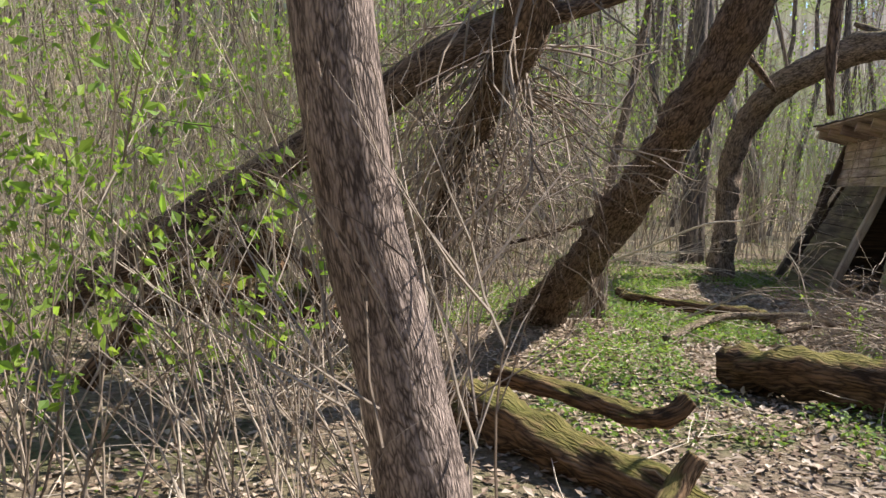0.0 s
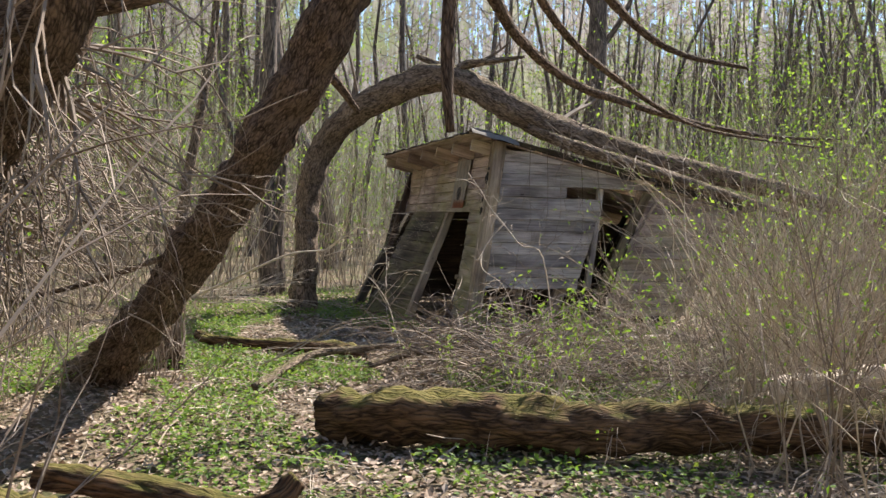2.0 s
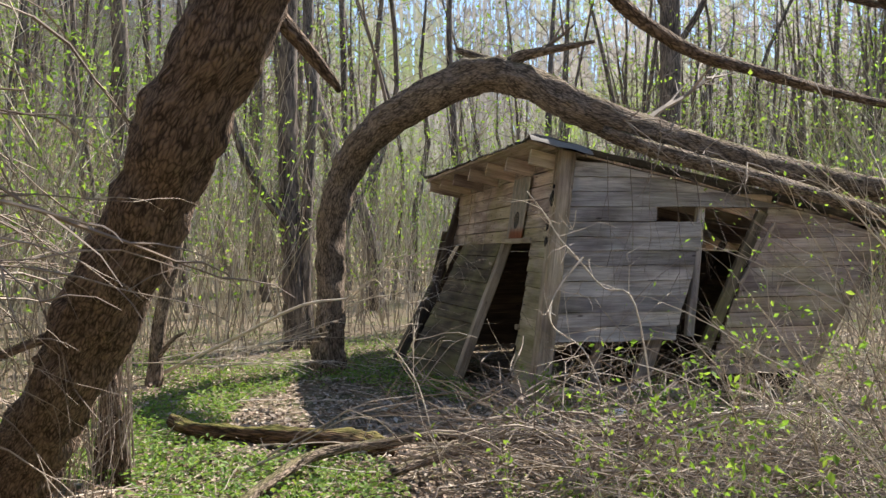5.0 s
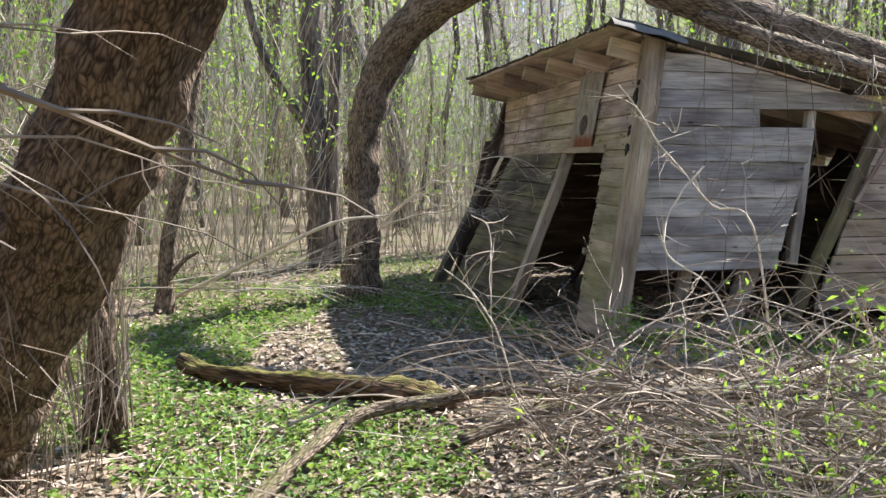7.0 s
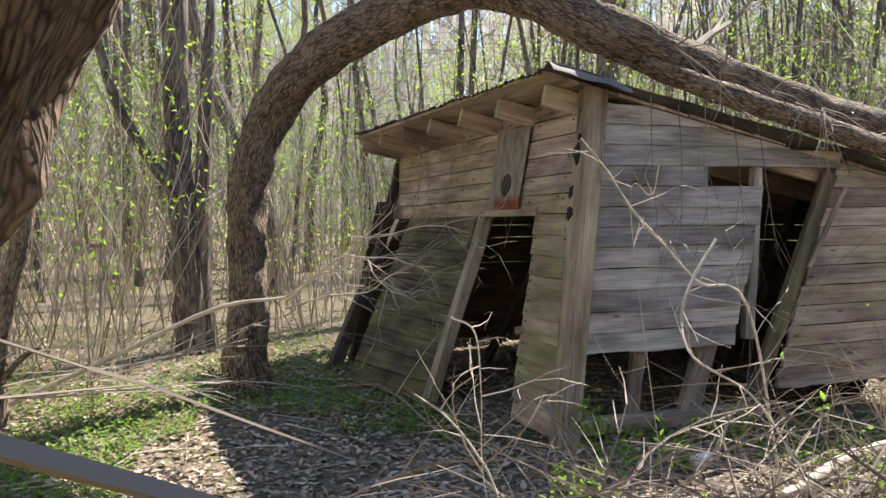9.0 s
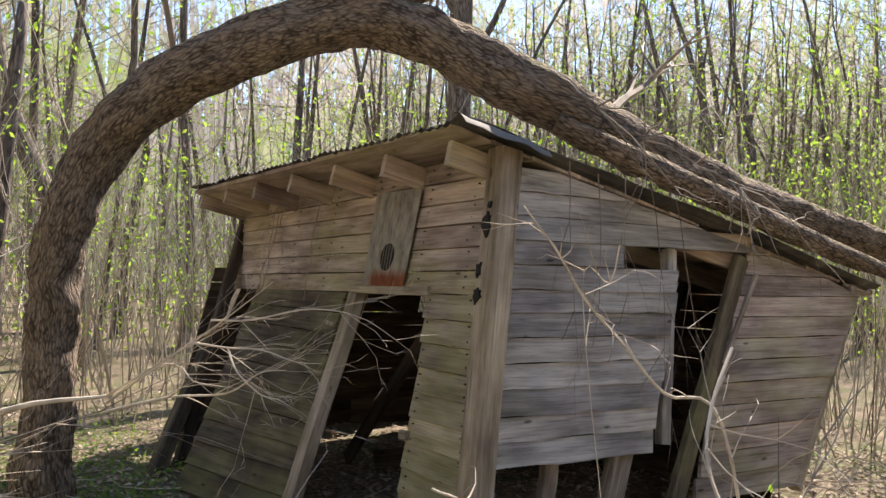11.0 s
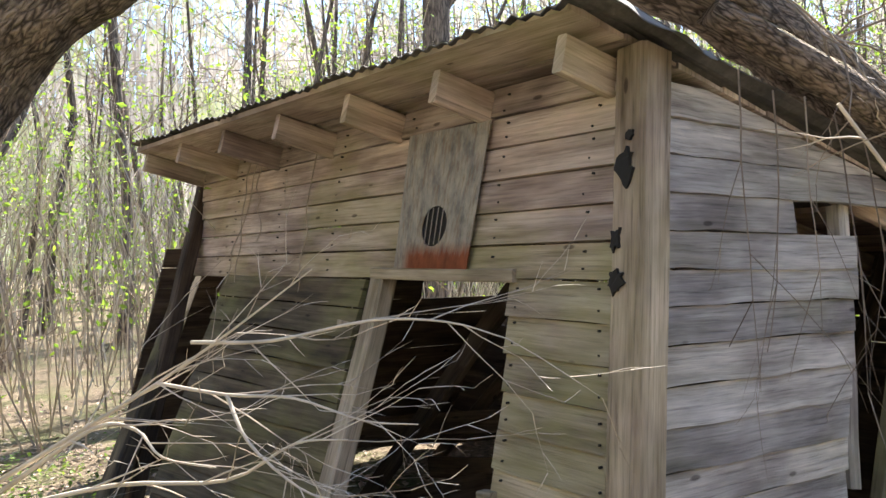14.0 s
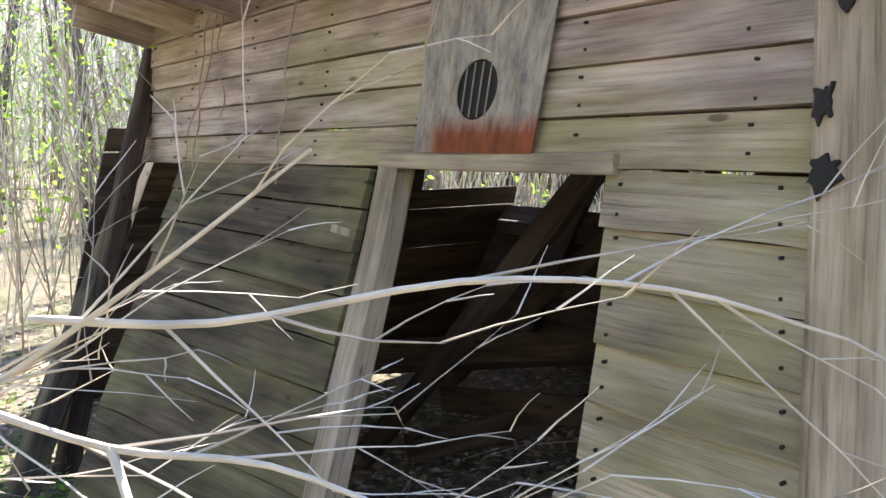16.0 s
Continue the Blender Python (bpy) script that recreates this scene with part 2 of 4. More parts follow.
TWIG_PALE = m_scatter("pale_dry_twigs", [(0.30, 0.24, 0.18), (0.50, 0.42, 0.33), (0.62, 0.54, 0.44), (0.36, 0.29, 0.22)])
TWIG_GREY = m_scatter("grey_brown_twigs", [(0.13, 0.10, 0.08), (0.26, 0.21, 0.17), (0.36, 0.30, 0.24), (0.20, 0.15, 0.11)])
CANES = m_scatter("dry_canes", [(0.40, 0.33, 0.25), (0.60, 0.52, 0.40), (0.72, 0.65, 0.53), (0.48, 0.41, 0.31)])
LITTER = m_scatter("dead_leaves", [(0.13, 0.085, 0.055), (0.34, 0.25, 0.18), (0.50, 0.40, 0.31), (0.24, 0.165, 0.11), (0.58, 0.50, 0.41)], 0.7)
GREEN = m_scatter("spring_leaves", [(0.13, 0.23, 0.04), (0.20, 0.33, 0.06), (0.29, 0.40, 0.08), (0.16, 0.28, 0.06)], 0.5, 0.55)
GREEN_LOW = m_scatter("ground_plants", [(0.08, 0.16, 0.03), (0.16, 0.28, 0.05), (0.27, 0.36, 0.08), (0.12, 0.21, 0.06)], 0.5, 0.45)
SOIL = m_ground()
WHITE = m_plain("white_plastic", (0.8, 0.8, 0.77), 0.4)
# Black of the tar spots and nails, and of the shade disc behind the tin.
TAR_AND_SHADE = m_plain("black_tar_and_shade", (0.02, 0.018, 0.017), 0.6)

R = random.Random(7)


# ---- geometry helpers ----
class Geo:
    """Collects vertices, faces and uv for one mesh."""

    def __init__(self):
        self.v, self.f, self.uv, self.n = [], [], [], 0

    def add(self, v, f, uv=None):
        v = np.asarray(v, float).reshape(-1, 3)
        self.v.append(v)
        self.f.extend([tuple(i + self.n for i in q) for q in f])
        self.uv.append(np.zeros((len(v), 2)) if uv is None else np.asarray(uv, float))
        self.n += len(v)

    def mesh(self, name, material, smooth=False):
        me = bpy.data.meshes.new(name)
        v = np.concatenate(self.v)
        me.from_pydata(v.tolist(), [], self.f)
        uv = np.concatenate(self.uv)
        lay = me.uv_layers.new(name="UVMap")
        idx = np.zeros(len(me.loops), dtype=np.int32)
        me.loops.foreach_get("vertex_index", idx)
        lay.data.foreach_set("uv", uv[idx].astype(np.float32).ravel())
        me.materials.append(material)
        if smooth:
            me.polygons.foreach_set("use_smooth", [True] * len(me.polygons))
        return me


def part(name, geo, material, parent=None, label="", smooth=False):
    ob = new(name, geo.mesh(name, material, smooth))
    if parent is not None:
        ob.parent = parent
    return tagged(ob, label)


def empty(name, at, label, category, group=""):
    ob = new(name)
    ob.location = at
    ob.empty_display_size = 0.1
    return tagged(ob, label, category, group)


def sub(name, geo, material, parent, label="", smooth=False):
    """A part given in world places, under a thing whose origin lies elsewhere."""
    ob = part(name, geo, material, parent, label, smooth)
    up, at = parent, Vector((0, 0, 0))
    while up is not None:
        at += up.location
        up = up.parent
    ob.data.transform(Matrix.Translation(-at))
    return ob


def smooth_path(points, per=6):
    """A rounded line through points of (x, y, z, radius)."""
    p = np.array(points, float)
    p = np.vstack([2 * p[0] - p[1], p, 2 * p[-1] - p[-2]])
    out = []
    for i in range(1, len(p) - 2):
        for k in range(per):
            t = k / per
            a, b, c, d = p[i - 1], p[i], p[i + 1], p[i + 2]
            out.append(0.5 * (2 * b + (c - a) * t + (2 * a - 5 * b + 4 * c - d) * t * t + (3 * b - a - 3 * c + d) * t ** 3))
    out.append(p[-2])
    return np.array(out)


def tube(geo, path, sides=6, rough=0.0, freq=3.0, seed=0, cap=True):
    """A tapered limb along rows of (x, y, z, radius), with bumps of rough times its radius."""
    path = np.asarray(path, float)
    c, r = path[:, :3], path[:, 3]
    t = np.gradient(c, axis=0)
    t /= np.linalg.norm(t, axis=1)[:, None] + 1e-9
    ref = np.array([0.0, 0, 1]) if abs(t[:, 2].mean()) < 0.8 else np.array([1.0, 0, 0])
    a = np.cross(t, ref)
    a /= np.linalg.norm(a, axis=1)[:, None] + 1e-9
    b = np.cross(t, a)
    ang = np.linspace(0, 2 * np.pi, sides + 1)
    rr = r[:, None] * np.ones(sides + 1)
    if rough:
        for i in range(len(c)):
            for j in range(sides):
                q = Vector(c[i] * freq + (np.cos(ang[j]) * a[i] + np.sin(ang[j]) * b[i]) * 1.2 + seed)
                rr[i, j] *= 1 + rough * (noise.noise(q) + 0.5 * noise.noise(q * 2.7))
            rr[i, sides] = rr[i, 0]
    v = c[:, None] + rr[..., None] * (np.cos(ang)[None, :, None] * a[:, None] + np.sin(ang)[None, :, None] * b[:, None])
    m = sides + 1
    lengths = np.r_[0, np.cumsum(np.linalg.norm(np.diff(c, axis=0), axis=1))]
    uv = np.stack([np.broadcast_to(ang / 6.283 * (2 * np.pi * r.mean()), (len(c), m)), np.broadcast_to(lengths[:, None], (len(c), m))], -1)
    f = [(i * m + j, i * m + j + 1, (i + 1) * m + j + 1, (i + 1) * m + j) for i in range(len(c) - 1) for j in range(sides)]
    if cap:
        f.append(tuple(reversed(range(sides))))
        f.append(tuple((len(c) - 1) * m + j for j in range(sides)))
    geo.add(v.reshape(-1, 3), f, uv.reshape(-1, 2))


def twig(geo, start, way, length, radius, depth=2, kids=4, bend=0.25, droop=0.0, sides=4, rng=R, tips=None, spread=0.8):
    """A crooked twig that forks."""
    p, d = np.array(start, float), np.array(way, float)
    d /= np.linalg.norm(d)
    n = max(3, min(7, int(length / (0.12 if sides > 3 else 0.5))))
    rows = [(*p, radius)]
    for i in range(n):
        d = d + bend * np.array([rng.uniform(-1, 1), rng.uniform(-1, 1), rng.uniform(-1, 1)]) * 0.6 + (0, 0, -droop / n)
        d /= np.linalg.norm(d)
        p = p + d * length / n
        rows.append((*p, radius * (1 - 0.72 * (i + 1) / n)))
        if depth > 0 and i > 0 and rng.random() < kids / n:
            e = d + spread * np.array([rng.uniform(-1, 1), rng.uniform(-1, 1), rng.uniform(-0.7, 1)])
            twig(geo, p, e, length * rng.uniform(0.35, 0.6), max(0.0012, radius * 0.55), depth - 1, kids, bend, droop, max(3, sides - 1), rng, tips, spread)
    tube(geo, rows, sides, cap=False)
    if tips is not None:
        tips.append((p, d))


def leaves(geo, centres, size, rng, flat=0.0, long=1.6):
    """Small pointed leaves, folded along the rib, at the centres."""
    c = np.asarray(centres, float).reshape(-1, 3)
    n = len(c)
    d = rng.normal(size=(n, 3))
    d[:, 2] *= 1 - flat
    d /= np.linalg.norm(d, axis=1)[:, None] + 1e-9
    u = rng.normal(size=(n, 3)) * (1 - flat) + np.array([0, 0, 1.0]) * (0.4 + 2 * flat)
    s = np.cross(d, u)
    s /= np.linalg.norm(s, axis=1)[:, None] + 1e-9
    up = np.cross(s, d)
    z = (size * rng.uniform(0.55, 1.3, n))[:, None]
    v = np.stack([c, c + z * (0.5 * long * d + 0.42 * s + 0.16 * up), c + z * long * d, c + z * (0.5 * long * d - 0.42 * s + 0.16 * up)], 1)
    base = np.arange(n) * 4
    f = np.concatenate([np.stack([base, base + 1, base + 2], 1), np.stack([base, base + 2, base + 3], 1)])
    geo.add(v.reshape(-1, 3), f.tolist())


def plank(geo, a, b, c, d, out, thick=0.022, segs=6, wob=0.004, rng=R, u0=0.0):
    """A board between the corners a b (bottom) and d c (top), standing out by thick along out."""
    a, b, c, d, out = (np.array(q, float) for q in (a, b, c, d, out))
    rows, uv = [], []
    length = np.linalg.norm(b - a)
    high = np.linalg.norm(d - a)
    lift = rng.uniform(-0.002, 0.004)
    for i in range(segs + 1):
        t = i / segs
        lo, hi = a + (b - a) * t, d + (c - d) * t
        w = rng.uniform(-wob, wob)
        lo = lo + (hi - lo) / high * w
        tilt = 0.006 + rng.uniform(-0.002, 0.002)
        rows += [lo, hi, hi + out * (thick - 0.004 + lift), lo + out * (thick + tilt + lift)]
        uv += [(t * length, 0), (t * length, high), (t * length, high), (t * length, 0)]
    f = []
    for i in range(segs):
        k = 4 * i
        f += [(k + j, k + (j + 1) % 4, k + 4 + (j + 1) % 4, k + 4 + j) for j in range(4)]
    f += [(3, 2, 1, 0), (4 * segs, 4 * segs + 1, 4 * segs + 2, 4 * segs + 3)]
    geo.add(rows, f, uv)


def beam(geo, p, q, w, h, side, segs=4, wob=0.004, rng=R):
    """A squared timber from p to q, w across along side and h the other way."""
    p, q = np.array(p, float), np.array(q, float)
    t = (q - p) / np.linalg.norm(q - p)
    s = np.array(side, float)
    s -= t * (s @ t)
    s /= np.linalg.norm(s)
    u = np.cross(t, s)
    rows, uv = [], []
    ln = np.linalg.norm(q - p)
    bev = min(w, h) * 0.12
    ring = [(-w / 2 + bev, -h / 2), (w / 2 - bev, -h / 2), (w / 2, -h / 2 + bev), (w / 2, h / 2 - bev), (w / 2 - bev, h / 2), (-w / 2 + bev, h / 2), (-w / 2, h / 2 - bev), (-w / 2, -h / 2 + bev)]
    for i in range(segs + 1):
        o = p + (q - p) * i / segs + s * rng.uniform(-wob, wob) + u * rng.uniform(-wob, wob)
        for k, (x, y) in enumerate(ring):
            rows.append(o + s * x + u * y)
            uv.append((ln * i / segs, x + y))
    f = [(8 * i + j, 8 * i + (j + 1) % 8, 8 * i + 8 + (j + 1) % 8, 8 * i + 8 + j) for i in range(segs) for j in range(8)]
    f += [tuple(range(7, -1, -1)), tuple(8 * segs + j for j in range(8))]
    geo.add(rows, f, uv)


def gz(x, y):
    """The ground's height."""
    far = max(0.0, math.hypot(x, y) - 14)
    slope = min(1.0, max(0.0, (math.degrees(math.atan2(-x, max(y, 0.1))) + 12) / 35))
    hill = slope * slope * (3 - 2 * slope) * min(0.30 * far, 9.0)
    return 0.035 * noise.noise(Vector((x * 0.9, y * 0.9, 3.1))) + 0.02 * noise.noise(Vector((x * 2.7, y * 2.7, 8))) + 0.012 * far * max(0, noise.noise(Vector((x * 0.05, y * 0.05, 1))) + 0.4) - 0.02 + hill


def line3(a, b):
    """A function of height along the line from a (low) to b (high)."""
    a, b = np.array(a, float), np.array(b, float)
    return lambda z: a + (b - a) * (z - a[2]) / (b[2] - a[2])


# ---- ground ----
def build_ground():
    g = Geo()
    ax = np.unique(np.concatenate([np.arange(-9, 9.01, 0.12), np.arange(-30, 30.1, 1.0), np.array([-400, -250, -150, -100, -70, -50, -40, 40, 50, 70, 100, 150, 250, 400])]))
    n = len(ax)
    v = [(x, y - 2, gz(x, y - 2)) for y in ax for x in ax]
    f = [(j * n + i, j * n + i + 1, (j + 1) * n + i + 1, (j + 1) * n + i) for j in range(n - 1) for i in range(n - 1)]
    g.add(v, f)
    tagged(part("ground", g, SOIL, smooth=True), "brown woodland soil under dead leaves and moss", "ground", kind="structure")


build_ground()
UP = np.array([0, 0, 1.0])
PAN_BL, PAN_BR, POST_BL = (-0.62, 1.86, 0.0), (-0.33, 0.78, 0.0), (-0.69, 2.30, 0.0)
FOUT = np.array([-0.987, 0.0, 0.158])
SOUT = np.array([0.0, -0.99, 0.139])


# ---- shed ----
def build_shed():
    shed = empty("shed", (1.5, 1.5, 0), "derelict leaning grey board shed with gaping doorways under a fallen trunk", "shed")
    rng = random.Random(3)
    # front: the boards over the doors
    n = 6
    zs = [1.335 + i * 0.125 for i in range(n + 1)]
    cor_hi, left_hi = line3((0.29, -0.31, 1.35), (0.41, -0.29, 2.06)), line3((0.275, 3.66, 1.29), (0.39, 3.67, 1.96))
    for i in range(n):
        g = Geo()
        s = lambda z: left_hi(z - 0.06)
        b, a = cor_hi(zs[i] + 0.004), s(zs[i] + 0.004)
        c, d = cor_hi(zs[i + 1] - 0.002), s(zs[i + 1] - 0.002)
        plank(g, a, b, c, d, FOUT, 0.022, 12, 0.003, rng)
        sub("board", g, WOOD_LOW if i == 0 else WOOD_FRONT, shed)
    # front: the strip between the doorway and the corner post
    cor, dr = line3((0.07, -0.55, 0.0), (0.29, -0.31, 1.35)), line3((0.05, 0.12, 0.0), (0.29, 0.2, 1.32))
    k = 10
    for i in range(k):
        g = Geo()
        z0, z1 = 1.33 * i / k, 1.33 * (i + 1) / k + 0.002
        off = rng.uniform(-0.012, 0.012) * UP[[1, 2, 0]]
        plank(g, dr(z0) + off, cor(z0), cor(z1 - 0.004), dr(z1 - 0.004) + off, FOUT, 0.022, 5, 0.003, rng)
        sub("board", g, WOOD_LOW, shed)
    # front: the panel that has kicked out at the foot
    pl, pr = line3(PAN_BL, (0.28, 2.89, 1.31)), line3(PAN_BR, (0.28, 1.22, 1.31))
    for i in range(k):
        g = Geo()
        a0, a1 = i / k, (i + 1) / k
        f = lambda q, a: q(0) + (q(1.31) - q(0)) * a
        plank(g, f(pl, a0), f(pr, a0), f(pr, a1 - 0.004), f(pl, a1 - 0.004), FOUT, 0.022, 7, 0.006, rng)
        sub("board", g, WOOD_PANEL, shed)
    # posts of the front
    def post(name, p, q, w, h, side, mat=WOOD_POST, label=""):
        g = Geo()
        beam(g, p, q, w, h, side, 6, 0.004, rng)
        return sub(name, g, mat, shed, label)
    post("corner_post", (0.07, -0.54, -0.05), (0.43, -0.285, 2.09), 0.13, 0.15, (0, 1, 0), label="pale weathered square corner post with tar spots")
    post("door_post", np.array(PAN_BR) + (0.0, -0.03, -0.03), (0.30, 1.12, 1.32), 0.10, 0.09, (0, 1, 0))
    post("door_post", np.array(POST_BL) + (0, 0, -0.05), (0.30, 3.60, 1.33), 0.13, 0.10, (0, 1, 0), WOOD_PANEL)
    post("corner_post", np.array(POST_BL) + (0.25, 0.25, -0.05), (0.42, 3.66, 1.96), 0.09, 0.09, (0, 1, 0), WOOD_SHADED)
    post("lintel", (0.262, 1.16, 1.335), (0.262, 0.17, 1.345), 0.035, 0.05, (1, 0, 0), label="split strip of wood over the doorway")
    post("latch_block", (0.15, 1.25, 0.98), (0.17, 1.24, 1.12), 0.12, 0.03, (0, 1, 0))
    post("hinge_block", (0.125, 0.20, 0.56), (0.125, 0.12, 0.57), 0.05, 0.05, (0, 0, 1))
    # rusty nail heads along the studs
    head = Geo()
    ring = [(0.0045 * math.cos(1.0472 * i), 0.0045 * math.sin(1.0472 * i)) for i in range(6)]
    head.add([(-0.004, a, b) for a, b in ring] + [(0.01, a, b) for a, b in ring], [(5, 4, 3, 2, 1, 0)] + [(i, (i + 1) % 6, 6 + (i + 1) % 6, 6 + i) for i in range(6)])
    nail_mesh = head.mesh("nail", TAR_AND_SHADE)

    def nail(p):
        ob = new("nail", nail_mesh)
        ob.parent = shed
        ob.location = Vector(p) - shed.location
    for i in range(n):
        for t in (0.04, 0.2, 0.36, 0.52, 0.68, 0.84, 0.96):
            for dz in (0.03, 0.095):
                z = zs[i] + dz + rng.uniform(-0.012, 0.012)
                nail(left_hi(z - 0.06) * (1 - t) + cor_hi(z) * t + (0, rng.uniform(-0.02, 0.02), 0) + FOUT * 0.027)
    for i in range(k):
        for t in (0.08, 0.86):
            for dz in (0.03, 0.1):
                z = 0.133 * i + dz + rng.uniform(-0.01, 0.01)
                nail(dr(z) * (1 - t) + cor(z) * t + FOUT * 0.027)
    # tin sheet with an oval hole over the doorway
    g = Geo()
    lo, hi = 1.365, 1.945
    y0, y1 = (0.955, 0.44), (0.965, 0.40)
    px = lambda z: 0.29 + 0.16 * (z - 1.35) - 0.050
    at = lambda u, v: (px(lo + (hi - lo) * v), (y0[0] + (y0[1] - y0[0]) * u) * (1 - v) + (y1[0] + (y1[1] - y1[0]) * u) * v, lo + (hi - lo) * v)
    m = 24
    cu, cv, ru, rv = 0.50, 0.30, 0.165, 0.145
    ring = [(cu + ru * math.cos(6.2832 * i / m), cv + rv * math.sin(6.2832 * i / m)) for i in range(m)]
    def edge(i):
        x, y = math.cos(6.2832 * i / m), math.sin(6.2832 * i / m)
        s = min((1 - cu) / x if x > 1e-6 else 9, -cu / x if x < -1e-6 else 9, (1 - cv) / y if y > 1e-6 else 9, -cv / y if y < -1e-6 else 9)
        return (cu + s * x, cv + s * y)
    rim = [edge(i) for i in range(m)]
    for cx, cy in ((0, 0), (1, 0), (1, 1), (0, 1)):
        j = min(range(m), key=lambda i: math.hypot(rim[i][0] - cx, rim[i][1] - cy))
        rim[j] = (cx, cy)
    flat = [at(*q) for q in ring + rim]
    back = [(x + 0.004, y, z) for x, y, z in flat]
    f = [(i, (i + 1) % m, m + (i + 1) % m, m + i) for i in range(m)] + [(m + i, m + (i + 1) % m, 3 * m + (i + 1) % m, 3 * m + i) for i in range(m)] + [(i, 2 * m + i, 2 * m + (i + 1) % m, (i + 1) % m) for i in range(m)]
    g.add(flat + back, f, (ring + rim) * 2)
    tin = sub("tin_sheet", g, TIN, shed, "rust-streaked tin sheet with an oval hole")
    # The darkness in the hole is a flat black disc over the boards.
    g = Geo()
    disc = [(px(1.54) + 0.007 - 0.16 * 0.17 * 0 + 0.16 * (lo + (hi - lo) * v - 1.54), at(u, v)[1], at(u, v)[2]) for u, v in [(cu + 1.1 * (a - cu), cv + 1.1 * (b - cv)) for a, b in ring]]
    g.add(disc, [tuple(range(m))])
    sub("hole_shade_disc", g, TAR_AND_SHADE, tin, "flat black disc standing for the shade behind the hole")
    for kk in range(4):
        g = Geo()
        u = 0.40 + 0.065 * kk
        tube(g, [(*at(u, 0.17), 0.0025), (*at(u, 0.43), 0.0025)], 5)
        sub("wire", g, TIN, tin)
    # side: boards left of the opening
    sx = lambda z: -0.32 + 0.14 * (z - 1.4)
    P = lambda x, z: np.array([x, sx(z), z])
    lx = lambda z: 0.10 + (z - 0.05) * 0.20
    rx = lambda z: 1.31 + (z - 0.48) * 0.37
    top = lambda x: 2.09 - 0.232 * (x - 0.5)
    z = 0.49
    i = 0
    hs = [0.125, 0.12, 0.135, 0.125, 0.13, 0.125, 0.12, 0.13]
    for h in hs:
        g = Geo()
        plank(g, P(lx(z), z), P(rx(z) + rng.uniform(-0.02, 0.02), z - 0.01), P(rx(z + h) + rng.uniform(-0.02, 0.02), z + h - 0.008), P(lx(z + h), z + h - 0.004), SOUT, 0.022, 7, 0.007, rng)
        sub("board", g, WOOD_SIDE, shed)
        z += h
    g = Geo()
    plank(g, P(lx(z), z), P(1.235, z), P(1.25, z + 0.125), P(lx(z + 0.125), z + 0.125), SOUT, 0.022, 5, 0.004, rng)
    sub("board", g, WOOD_SIDE, shed)
    z += 0.13
    while z < 2.05:
        h = 0.13
        xe = lambda zz: min(3.5, 0.5 + (2.09 - zz) / 0.232)
        g = Geo()
        a, b = lx(z), xe(z)
        c, d = xe(z + h), lx(z + h)
        if c > d + 0.1:
            plank(g, P(a, z), P(b, z - 0.012), P(c, z + h - 0.014), P(d, z + h - 0.003), SOUT, 0.022, 12, 0.004, rng)
            sub("board", g, WOOD_SIDE, shed)
        z += h
    # side: boards right of the opening
    lx2 = lambda z: 1.60 + (z - 0.17) * 0.50
    rx2 = lambda z: 2.62 + (z - 0.29) * 0.78
    z = 0.17
    while z < 1.60:
        h = 0.13
        g = Geo()
        z1 = z + h - 0.004
        b0, b1 = min(rx2(z), 0.5 + (2.07 - z) / 0.232), min(rx2(z1), 0.5 + (2.07 - z1) / 0.232)
        plank(g, P(lx2(z) + rng.uniform(-0.01, 0.03), z + 0.01), P(b0, z - 0.02 + 0.03), P(b1, z1 + 0.009), P(lx2(z1), z1 + 0.009), SOUT, 0.022, 7, 0.003, rng)
        sub("board", g, WOOD_FRONT, shed)
        z += h
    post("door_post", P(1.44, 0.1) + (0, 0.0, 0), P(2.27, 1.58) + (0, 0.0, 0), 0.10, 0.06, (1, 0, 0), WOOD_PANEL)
    post("batten", P(1.98, 0.95) - (0, 0.03, 0), P(2.36, 1.48) - (0, 0.03, 0), 0.03, 0.03, (1, 0, 0), WOOD_POST)
    post("stud", P(1.50, 0.5) + (0, 0.06, 0), P(1.70, 1.62) + (0, 0.06, 0), 0.07, 0.07, (1, 0, 0), WOOD_SIDE)
    post("stud", P(0.55, -0.02) + (0, 0.05, 0), P(0.70, 0.62) + (0, 0.05, 0), 0.09, 0.06, (1, 0, 0), WOOD_POST)
    post("stud", P(0.95, -0.02) + (0, 0.05, 0), P(1.22, 0.62) + (0, 0.05, 0), 0.14, 0.07, (1, 0, 0), WOOD_POST)
    post("corner_post", P(2.60, 0.15) + (0, 0.05, 0), P(3.48, 1.40) + (0, 0.05, 0), 0.09, 0.09, (1, 0, 0), WOOD_POST)
    post("sill", P(0.2, 0.06) + (0, 0.03, 0), P(1.5, 0.05) + (0, 0.03, 0), 0.10, 0.10, (0, 1, 0), WOOD_POST)
    # far walls, with gaps where the light comes in
    for i in range(11):
        z = -0.02 + 0.135 * i
        if z < 1.5:
            g = Geo()
            q = lambda x, zz: np.array([x + 0.4 * zz * 0.6, 3.72, zz])
            xr = 2.9 if z < 0.98 else 2.0
            plank(g, q(-0.2, z), q(xr, z), q(xr, z + 0.134), q(-0.2, z + 0.134), (0, -1, 0), 0.022, 4, 0.01, rng)
            sub("board", g, WOOD_SHADED, shed)
        if True:
            yl = 3.7 if i < 7 else 2.7 if i < 9 else 1.7
            g = Geo()
            q = lambda y, zz: np.array([2.55 + 0.55 * zz, y, zz])
            plank(g, q(yl, z), q(-0.3, z), q(-0.3, z + 0.134), q(yl, z + 0.134), (-1, 0, 0), 0.022, 4, 0.012, rng)
